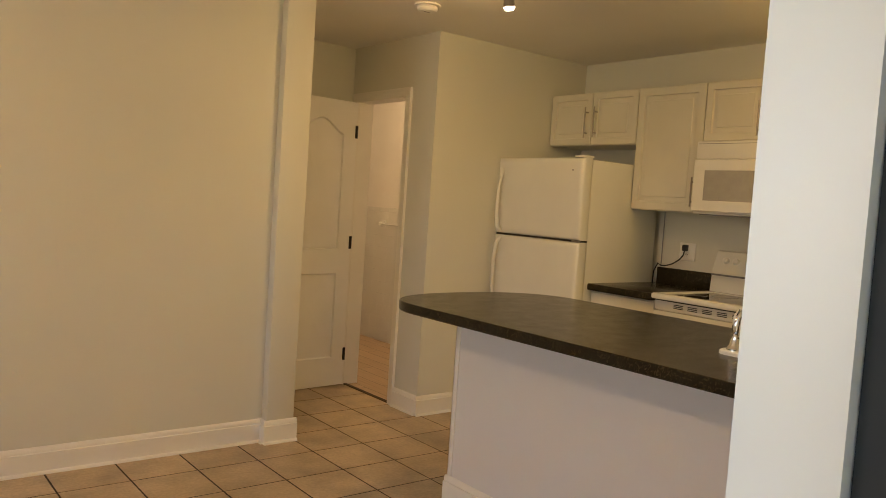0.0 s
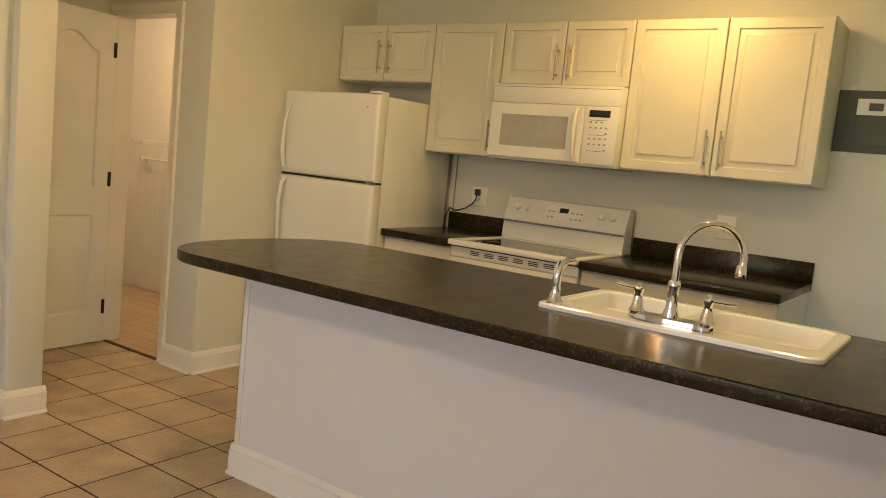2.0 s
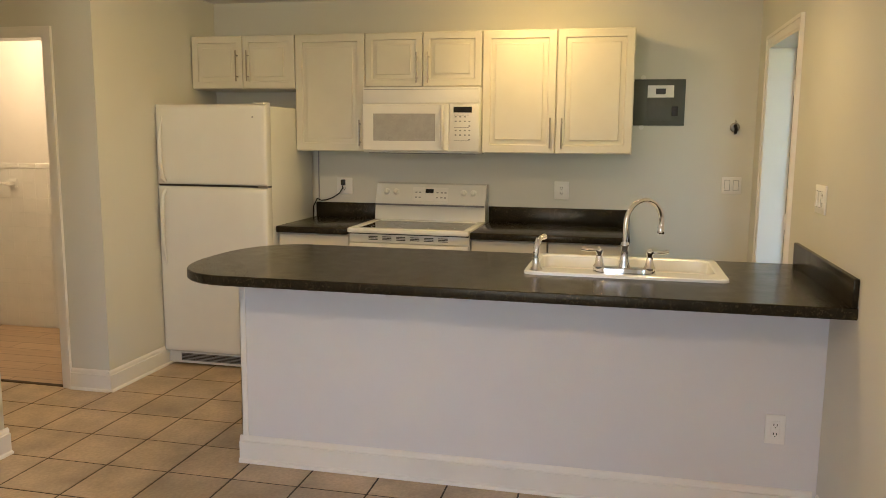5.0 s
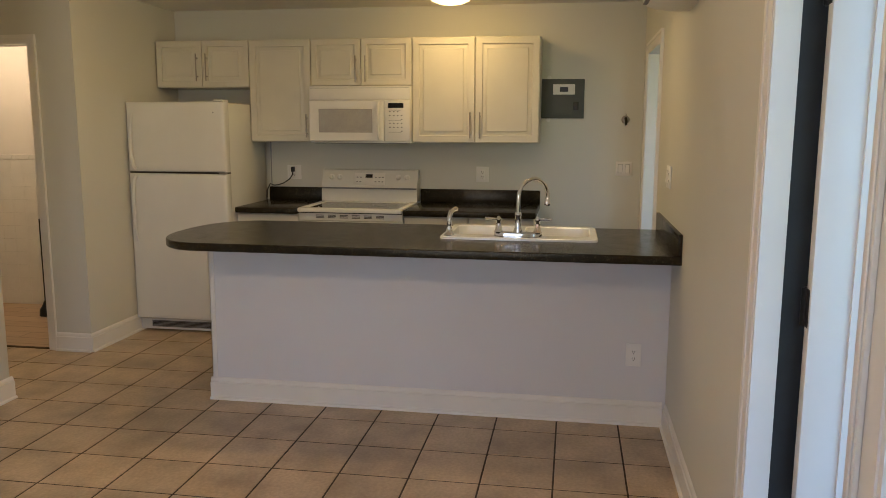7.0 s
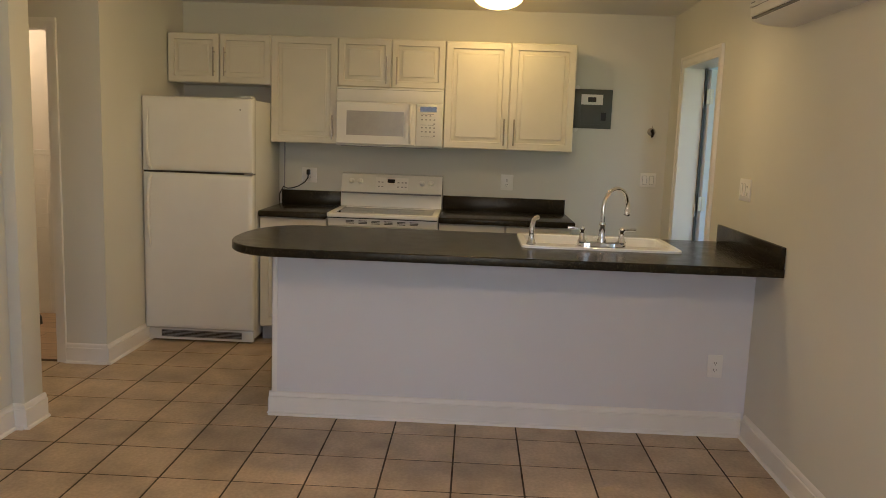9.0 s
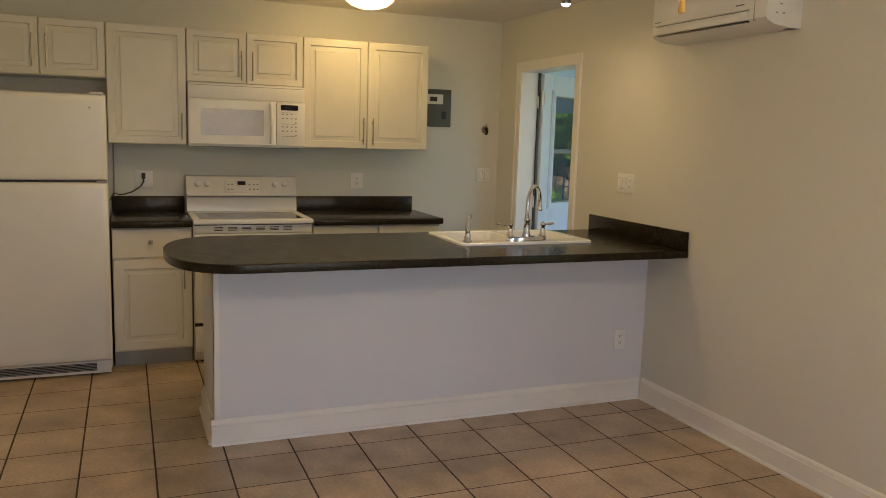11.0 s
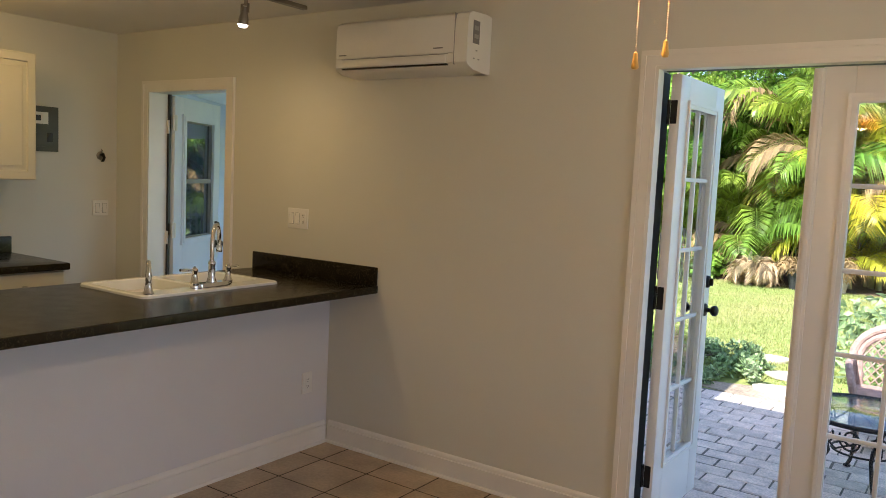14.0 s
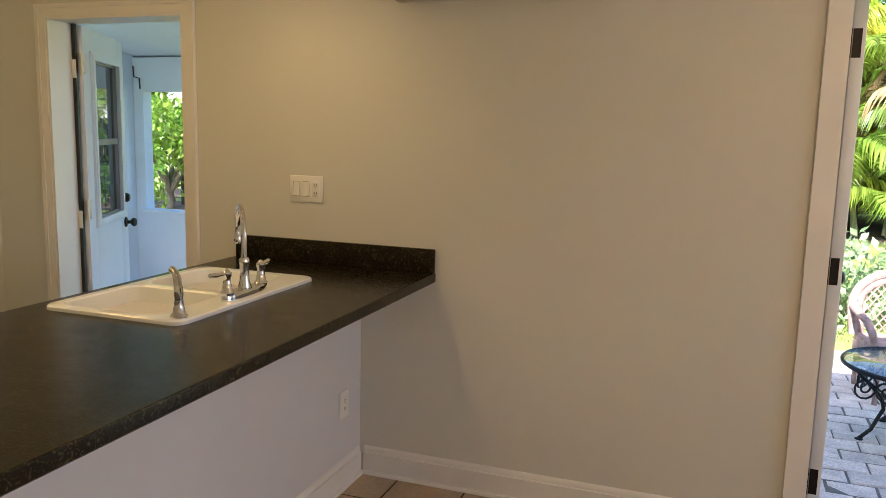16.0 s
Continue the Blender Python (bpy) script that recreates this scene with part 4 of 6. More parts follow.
# base cabinets and the east worktop
def base_cabinet(y0, y1, label, pull_u, knob_u):
    w = y1 - y0
    c = thing("base_cabinet", label, "cabinet", facing_room(1.445, y1, 0), "white base cabinets")
    part("body", boxes((0.0015, 0, 0.105, w - 0.0015, 0.63, 0.888)), CAB, c)
    part("toe_kick", boxes((0.0015, 0.06, 0.0, w - 0.0015, 0.63, 0.105)), KICK, c, "grey toe kick")
    door = part("door", panel_front(w - 0.006, 0.57, stile=0.055), CAB, c, "", pose(0.003, 0, 0.115))
    bar_pull(door, 0.16, pose(pull_u, -0.021, 0.385))
    drawer = part("drawer", panel_front(w - 0.006, 0.178, raised=False), CAB, c, "", pose(0.003, 0, 0.700))
    part("knob", boxes((knob_u - 0.013, -0.042, 0.085, knob_u + 0.013, -0.030, 0.111), (knob_u - 0.006, -0.032, 0.092, knob_u + 0.006, -0.018, 0.104), bevel=0.003), NICKEL, drawer, "square brushed nickel knob")
    return c


base_cabinet(2.428, 2.895, "white base cabinet with one drawer and door", 0.415, 0.22)
base_cabinet(1.205, 1.658, "white base cabinet beside the range", 0.40, 0.21)
base_cabinet(0.748, 1.201, "white base cabinet at the end of the run", 0.05, 0.21)
for y0, y1, label in ((2.427, 2.897, "short dark laminate worktop beside the refrigerator"), (0.735, 1.659, "dark laminate worktop beside the range")):
    solid("kitchen_worktop", boxes((1.385, y0, 0.8885, 2.055, y1, 0.930), bevel=0.008), LAMI, label, "countertop")
    solid("kitchen_backsplash", boxes((2.056, y0, 0.889, 2.0785, y1, 1.030), bevel=0.004), LAMI, "low dark laminate upstand", "backsplash")


# range
def cooker():
    c = thing("range", "white electric range with a black glass top", "stove", facing_room(1.435, 2.421, 0.0))
    w = 0.756
    part("body", boxes((0, 0, 0.02, w, 0.62, 0.905)), ENAMEL, c)
    for x in (0.06, w - 0.06):
        for y in (0.05, 0.55):
            part("foot", lathe([(0, 0), (0.018, 0), (0.018, 0.02), (0, 0.02)], 10), BLACKPL, c, "", pose(x, y, 0))
    bm = boxes((-0.002, -0.060, 0.905, w + 0.002, 0.0, 0.936), (-0.002, 0.0, 0.905, 0.045, 0.53, 0.936), (w - 0.045, 0.0, 0.905, w + 0.002, 0.53, 0.936), (0.045, 0.46, 0.905, w - 0.045, 0.53, 0.936), bevel=0.009)
    part("cooktop_frame", bm, ENAMEL, c)
    part("cooktop_glass", boxes((0.045, 0.0, 0.905, w - 0.045, 0.46, 0.929)), BLACKGL, c, "black ceramic cooktop glass")
    for x, y, r in ((0.20, 0.12, 0.10), (0.55, 0.12, 0.085), (0.20, 0.34, 0.075), (0.55, 0.34, 0.10)):
        part("burner_ring", lathe([(r, 0), (r, 0.0006), (r - 0.004, 0.0006), (r - 0.004, 0)], 32), GREYPL, c, "grey printed burner ring", pose(x, y, 0.9291))
    # backguard with a leaning face
    bm = bmesh.new()
    prof = [(0.50, 0.936), (0.51, 1.035), (0.505, 1.045), (0.555, 1.172), (0.575, 1.180), (0.62, 1.176), (0.62, 0.936)]
    a = [bm.verts.new((0, y, z)) for y, z in prof]
    b = [bm.verts.new((w, y, z)) for y, z in prof]
    bm.faces.new(a), bm.faces.new(b[::-1])
    for i in range(len(prof)):
        j = (i + 1) % len(prof)
        bm.faces.new((a[i], a[j], b[j], b[i]))
    guard = part("backguard", bm, ENAMEL, c)
    part("backguard_line", boxes((0.004, 0.496, 1.031, w - 0.004, 0.512, 1.041)), DIM, c, "grey seam line")
    lean = math.degrees(math.atan2(0.050, 0.127))
    face = lambda u, v: pose(u, 0.505 + 0.394 * v, 1.045 + 0.919 * v, 90 - lean)
    for u in (0.075, 0.140, 0.605, 0.672):
        k = part("knob", lathe([(0, 0), (0.024, 0), (0.024, 0.004), (0.019, 0.006), (0.017, 0.022), (0.014, 0.025), (0, 0.025)], 20), PLASTIC, c, "white control knob", face(u, 0.080))
        part("dial_ring", lathe([(0.029, 0.0), (0.029, 0.0012), (0.0245, 0.0012), (0.0245, 0.0)], 24), GREYPL, c, "grey printed dial ring", face(u, 0.080))
        part("pointer", boxes((-0.003, -0.016, 0.022, 0.003, 0.016, 0.029), bevel=0.001), PLASTIC, k)
        part("dial_print", boxes((-0.010, -0.043, 0.0002, 0.010, -0.037, 0.001)), DIM, c, "", face(u, 0.080))
    part("control_panel", boxes((0.255, 0.020, 0.0, 0.500, 0.115, 0.003), bevel=0.001), PLASTIC, c, "", face(0, 0.0))
    part("display", boxes((0.345, 0.075, 0.0, 0.400, 0.103, 0.0045)), BLACKGL, c, "black clock display", face(0, 0.0))
    for u in (0.275, 0.300, 0.420, 0.450, 0.475):
        for v in (0.040, 0.075):
            part("button", boxes((u, v, 0, u + 0.014, v + 0.008, 0.0042)), GREYPL, c, "", face(0, 0.0))
    # oven door
    part("vent_panel", boxes((0.0, -0.020, 0.845, w, 0.0, 0.903), bevel=0.004), ENAMEL, c)
    # shadow line below the rim, laid on as a black strip
    part("rim_gap", boxes((0.004, -0.024, 0.896, w - 0.004, -0.004, 0.904)), BLACKPL, c, "black strip for the shadow gap under the cooktop rim")
    for i in range(6):
        x = 0.125 + i * 0.088
        for z in (0.862, 0.871, 0.880):
            part("vent_slot", boxes((x, -0.022, z, x + 0.058, -0.019, z + 0.0045)), BLACKPL, c)
    door = part("oven_door", boxes((0.004, -0.038, 0.270, w - 0.004, 0.0, 0.842), bevel=0.008), ENAMEL, c)
    part("oven_window", boxes((0.14, -0.0395, 0.42, w - 0.14, -0.037, 0.68)), BLACKGL, door, "black oven window")
    part("handle", tube([(0.05, -0.036, 0.80), (0.055, -0.075, 0.80), (w / 2, -0.085, 0.80), (w - 0.055, -0.075, 0.80), (w - 0.05, -0.036, 0.80)], 0.012, 12), ENAMEL, door, "white oven handle")
    part("drawer_gap", boxes((0.003, -0.03, 0.248, w - 0.003, -0.001, 0.268)), BLACKPL, c)
    part("drawer", boxes((0.004, -0.036, 0.075, w - 0.004, 0.0, 0.246), bevel=0.008), ENAMEL, c)
    return c


cooker()


# ---- sink and taps ----
def sink():
    """Double-bowl drop-in sink, bowls towards the kitchen, taps on the rear ledge towards the room."""
    c = thing("kitchen_sink", "white enamelled double-bowl sink set in the worktop", "sink")
    zr = 0.9445
    bm = bmesh.new()

    def rr(x0, y0, x1, y1, r, z, n=5):
        pts = []
        for cx, cy, a0 in ((x1 - r, y1 - r, 0), (x0 + r, y1 - r, 90), (x0 + r, y0 + r, 180), (x1 - r, y0 + r, 270)):
            for i in range(n + 1):
                a = radians(a0 + 90 * i / n)
                pts.append((cx + r * math.cos(a), cy + r * math.sin(a), z))
        return pts

    ledge = 0.115
    ym = (SY0 + SY1) / 2
    bowls = ((SX0 + ledge, SY0 + 0.035, SX1 - 0.03, ym - 0.016), (SX0 + ledge, ym + 0.016, SX1 - 0.03, SY1 - 0.035))
    edges = []
    top = rr(SX0 + 0.006, SY0 + 0.006, SX1 - 0.006, SY1 - 0.006, 0.04, zr)
    for o in [top] + [rr(*b, 0.05, zr) for b in bowls]:
        vs = [bm.verts.new(p) for p in o]
        edges += [bm.edges.new((vs[i], vs[(i + 1) % len(vs)])) for i in range(len(vs))]
    bmesh.ops.triangle_fill(bm, edges=edges, use_beauty=True)
    band(bm, [top, rr(SX0 + 0.001, SY0 + 0.001, SX1 - 0.001, SY1 - 0.001, 0.042, zr - 0.004), rr(SX0, SY0, SX1, SY1, 0.042, 0.9305)])
    bmesh.ops.remove_doubles(bm, verts=list(bm.verts), dist=0.0004)
    part("rim", bm, SINKW, c)
    for x0, y0, x1, y1 in bowls:
        bm = bmesh.new()
        rows = [rr(x0, y0, x1, y1, 0.05, zr), rr(x0 + 0.005, y0 + 0.005, x1 - 0.005, y1 - 0.005, 0.05, zr - 0.006), rr(x0 + 0.016, y0 + 0.016, x1 - 0.016, y1 - 0.016, 0.06, zr - 0.15), rr(x0 + 0.05, y0 + 0.05, x1 - 0.05, y1 - 0.05, 0.05, zr - 0.175)]
        nested(rows, bm)
        part("bowl", bm, SINKW, c, "white enamel bowl")
        part("drain", lathe([(0, 0.001), (0.020, 0.001), (0.038, 0.003), (0.042, 0.0)], 24), CHROME, c, "chrome drain", pose((x0 + x1) / 2, (y0 + y1) / 2, zr - 0.174))
    return c


sink()
ZT = 0.945


def faucet():
    c = thing("kitchen_faucet", "chrome gooseneck faucet with two lever handles", "faucet")
    fx, fy = 0.095, 0.768
    bm = bmesh.new()
    n = 24
    pl = [(0.030 * math.cos(2 * math.pi * i / n) * 1.0, (0.125 if math.sin(2 * math.pi * i / n) >= 0 else -0.125) * abs(math.sin(2 * math.pi * i / n)) ** 0.55) for i in range(n)]
    rows = []
    for s, z in ((1.0, 0.0), (1.0, 0.010), (0.94, 0.020), (0.80, 0.024)):
        rows.append([(fx + x * s, fy + y * (1 - (1 - s) * 0.25), ZT + z) for x, y in pl])
    nested(rows, bm, back=True)
    part("base_plate", bm, CHROME, c)
    part("neck_collar", lathe([(0.0, 0.02), (0.024, 0.02), (0.025, 0.028), (0.017, 0.05), (0.0155, 0.105), (0.018, 0.112), (0.018, 0.120), (0.0145, 0.128), (0.0, 0.128)], 24), CHROME, c, "", pose(fx, fy, ZT))
    path = [(fx, fy, ZT + 0.11), (fx, fy, ZT + 0.20)]
    r = 0.096
    d = Vector((0.65, -0.76, 0)).normalized()
    for i in range(1, 17):
        a = math.pi * i / 16 * 1.04
        path.append((fx + d.x * r * (1 - math.cos(a)), fy + d.y * r * (1 - math.cos(a)), ZT + 0.20 + r * math.sin(a)))
    e = Vector(path[-1]) + Vector((0, 0, -0.022)) - d * 0.003
    part("spout", tube(path + [tuple(e)], 0.0102, 14), CHROME, c, "chrome gooseneck spout")
    part("aerator", lathe([(0, 0), (0.0145, 0), (0.016, 0.006), (0.014, 0.030), (0.011, 0.036), (0, 0.036)], 18), CHROME, c, "", pose(e.x, e.y, e.z - 0.014))
    for s in (-1, 1):
        y = fy + s * 0.100
        post = part("handle_post", lathe([(0, 0.018), (0.0235, 0.018), (0.024, 0.026), (0.018, 0.034), (0.0135, 0.060), (0.0125, 0.066), (0.0125, 0.076), (0.016, 0.082), (0.015, 0.094), (0.008, 0.100), (0.006, 0.106), (0, 0.107)], 20), CHROME, c, "", pose(fx, y, ZT))
        part("lever", tube([(0, 0, 0.088), (0.004, s * 0.02, 0.090), (0.010, s * 0.050, 0.090), (0.014, s * 0.072, 0.092)], [0.006, 0.0065, 0.0085, 0.0075], 12), CHROME, post, "chrome lever")
    return c


faucet()


def sprayer():
    c = thing("side_sprayer", "chrome side sprayer on the sink ledge", "sprayer", pose(0.085, 1.125, ZT - 0.0005))
    part("holder", lathe([(0, 0), (0.027, 0), (0.027, 0.005), (0.019, 0.016), (0.0145, 0.040), (0.0145, 0.052), (0, 0.052)], 20), CHROME, c)
    bm = tube([(0, 0, 0.045), (0, 0, 0.075), (0.002, -0.001, 0.100), (0.010, -0.007, 0.120), (0.024, -0.016, 0.132), (0.044, -0.030, 0.136)], [0.012, 0.0145, 0.0125, 0.011, 0.011, 0.0125], 16)
    part("spray_head", bm, CHROME, c)
    part("trigger", tube([(-0.011, 0.004, 0.072), (-0.011, 0.004, 0.105), (0.002, -0.002, 0.134)], [0.003, 0.005, 0.004], 8), CHROME, c)
    return c


sprayer()

# plug and lead of the refrigerator
c = thing("power_plug", "black plug and lead of the refrigerator", "plug")
part("plug_body", boxes((2.030, 2.680, 1.150, 2.070, 2.704, 1.190), bevel=0.005), BLACKPL, c)
part("lead", tube([(2.045, 2.692, 1.152), (2.040, 2.695, 1.125), (2.035, 2.715, 1.095), (2.035, 2.765, 1.062), (2.036, 2.815, 1.045), (2.036, 2.850, 1.042), (2.037, 2.880, 1.055), (2.040, 2.91, 1.00), (2.050, 2.93, 0.70)], 0.0045, 8), BLACKPL, c)
solid("fridge_side_cable", tube([(2.072, 2.880, 1.033), (2.072, 2.880, 1.391)], 0.004, 6), GREYPL, "thin grey cable up the wall", "cable")

# breaker panel, bell and small wall things
def breaker_panel():
    c = thing("breaker_panel", "grey steel electrical panel with a white card", "electrical panel", facing_room(2.08, 0.742, 1.572))
    w, h = 0.315, 0.288
    part("box", boxes((0.006, -0.006, 0.006, w - 0.006, 0, h - 0.006)), PANELG, c)
    part("cover", boxes((0, -0.014, 0, w, -0.006, h), bevel=0.003), PANELG, c, "dark grey cover plate")
    part("door", boxes((0.085, -0.019, 0.03, 0.235, -0.014, 0.170), bevel=0.002), PANELG, c)
    part("latch", boxes((0.235, -0.021, 0.06, 0.275, -0.014, 0.12), bevel=0.002), BLACKPL, c, "black latch")
    part("card", boxes((0.085, -0.017, 0.175, 0.245, -0.0145, 0.250)), PLASTIC, c, "white label card")
    part("breaker", boxes((0.135, -0.020, 0.195, 0.195, -0.017, 0.230)), BLACKPL, c)
    for x, z in ((0.055, h + 0.010), (0.055, -0.010)):
        part("mounting_ear", lathe([(0, 0), (0.016, 0), (0.016, 0.012), (0, 0.012)], 14), PLASTIC, c, "", pose(x, 0, z, 90))
    return c


breaker_panel()
c = thing("wall_bracket", "small round metal bracket screwed to the wall", "bracket", facing_room(2.08, 0.122, 1.563))
part("rose", lathe([(0, 0), (0.030, 0), (0.030, 0.006), (0.022, 0.012), (0, 0.012)], 20), NICKEL, c, "", pose(0, 0, 0, 90))
part("hook", tube([(0, -0.01, 0.005), (0, -0.03, 0.010), (0.004, -0.04, -0.012), (0.002, -0.03, -0.034), (0, -0.016, -0.038)], [0.010, 0.011, 0.010, 0.009, 0.006], 10), BRONZE, c, "dark hook")
part("wire_end", tube([(0.0, -0.012, 0.02), (0.004, -0.018, 0.036), (0.0, -0.012, 0.046)], 0.003, 6), NICKEL, c)

# ---- ceiling fixtures ----
c = thing("ceiling_light", "frosted glass dome light with an aged brass rim", "ceiling light", pose(1.34, 1.32, CEIL_Z))
part("pan", lathe([(0, 0), (0.165, 0), (0.176, -0.010), (0.182, -0.028), (0.174, -0.036), (0.160, -0.038)], 40), RIM, c, "aged brass rim")
p = part("glass_dome", lathe([(0.165, -0.034), (0.150, -0.058), (0.120, -0.082), (0.075, -0.099), (0.03, -0.107), (0, -0.108)], 40), FROST, c, "lit frosted glass dome")
p.visible_shadow = False

c = thing("smoke_detector", "round white smoke detector on the ceiling", "smoke detector", pose(0.30, 3.21, CEIL_Z))
part("base", lathe([(0, 0), (0.070, 0), (0.072, -0.010), (0.062, -0.014), (0, -0.014)], 32), PLASTIC, c)
part("cap", lathe([(0.055, -0.012), (0.056, -0.028), (0.048, -0.038), (0.02, -0.040), (0, -0.040)], 32), PLASTIC, c)
part("slot", boxes((-0.02, -0.003, -0.0415, 0.02, 0.003, -0.0395)), GREYPL, c)

TX = 0.130
c = thing("track_light", "satin nickel track light with small spotlights", "track light")
part("rail", boxes((TX - 0.017, 0.155, CEIL_Z - 0.022, TX + 0.017, 2.75, CEIL_Z - 0.0005), bevel=0.002), NICKEL, c, "grey track rail")
part("rail_slot", boxes((TX - 0.006, 0.165, CEIL_Z - 0.0235, TX + 0.006, 2.74, CEIL_Z - 0.0215)), GREYPL, c)
part("feed_box", boxes((TX - 0.024, 0.86, CEIL_Z - 0.040, TX + 0.024, 0.99, CEIL_Z - 0.021), bevel=0.004), NICKEL, c, "feed connector")
for y in (0.563, 1.70, 2.39):
    part("arm", tube([(TX, y, CEIL_Z - 0.020), (TX, y, CEIL_Z - 0.080)], 0.009, 10), NICKEL, c)
    part("fork", boxes((TX - 0.020, y - 0.006, CEIL_Z - 0.115, TX - 0.014, y + 0.006, CEIL_Z - 0.070), (TX + 0.026, y - 0.006, CEIL_Z - 0.115, TX + 0.032, y + 0.006, CEIL_Z - 0.070), (TX - 0.020, y - 0.006, CEIL_Z - 0.076, TX + 0.032, y + 0.006, CEIL_Z - 0.070)), NICKEL, c)
    m = pose(TX + 0.006, y, CEIL_Z - 0.085, 0, -9, 0)
    head = part("spot_head", lathe([(0, 0), (0.015, 0), (0.017, -0.03), (0.024, -0.055), (0.027, -0.085), (0.025, -0.085), (0.022, -0.06)], 20), NICKEL, c, "small nickel spot head", m)
    b = part("lamp_face", lathe([(0.0245, -0.078), (0.0255, -0.088), (0.018, -0.099), (0, -0.103)], 20), BULB, head, "lit lamp face")
    b.visible_shadow = False
    head.visible_shadow = True

FAN = Vector((-2.333, 1.734, 0))
c = thing("fan_light_kit", "ceiling lamp with amber glass bell shades and pull chains", "ceiling lamp")
part("canopy", lathe([(0, CEIL_Z), (0.075, CEIL_Z), (0.072, CEIL_Z - 0.03), (0.03, CEIL_Z - 0.06), (0.014, CEIL_Z - 0.062), (0.014, CEIL_Z - 0.11), (0.10, CEIL_Z - 0.13), (0.125, CEIL_Z - 0.16), (0.12, CEIL_Z - 0.24), (0.06, CEIL_Z - 0.275), (0.055, CEIL_Z - 0.33), (0.03, CEIL_Z - 0.35), (0, CEIL_Z - 0.352)], 32), BRONZE, c, "bronze motor housing", pose(FAN.x, FAN.y, 0))
for k in range(3):
    a = radians(120 * k + 15)
    d = Vector((math.cos(a), math.sin(a), 0))
    neck = FAN + d * 0.055 + Vector((0, 0, 2.060))
    part("arm", tube([FAN + Vector((0, 0, 2.075)), FAN + d * 0.03 + Vector((0, 0, 2.075)), neck], 0.008, 8), BRONZE, c)
    axis = (d * 0.72 + Vector((0, 0, -1))).normalized()
    m = Matrix.Translation(neck) @ Vector((0, 0, -1)).rotation_difference(axis).to_matrix().to_4x4() @ Matrix.Scale(0.85, 4)
    part("socket_cup", lathe([(0, 0.012), (0.022, 0.010), (0.026, -0.02), (0.024, -0.03)], 20), BRONZE, c, "", m)
    p = part("shade", lathe([(0.026, -0.015), (0.042, -0.035), (0.056, -0.075), (0.064, -0.115), (0.077, -0.150), (0.0795, -0.152), (0.067, -0.117), (0.059, -0.075), (0.045, -0.033)], 28), AMBER, c, "lit amber glass bell shade", m)
    p.visible_shadow = False
    b = part("bulb", lathe([(0, -0.03), (0.014, -0.035), (0.026, -0.075), (0.026, -0.095), (0.015, -0.115), (0, -0.12)], 16), BULB, c, "lit bulb", m)
    b.visible_shadow = False
for px, py, zl in ((-2.373, 1.768, 1.786), (-2.420, 1.735, 1.812)):
    bm = bmesh.new()
    for i in range(int((2.06 - zl) / 0.0045)):
        lathe([(0, -0.0016), (0.0016, 0), (0, 0.0016)], 6, pose(px, py, zl + i * 0.0045), bm)
    part("pull_chain", bm, RIM, c, "beaded pull chain")
    part("pull_knob", lathe([(0, 0.004), (0.004, 0.002), (0.0055, -0.012), (0.0075, -0.024), (0.0055, -0.029), (0, -0.030)], 14), IVORY, c, "turned wooden pull", pose(px, py, zl))


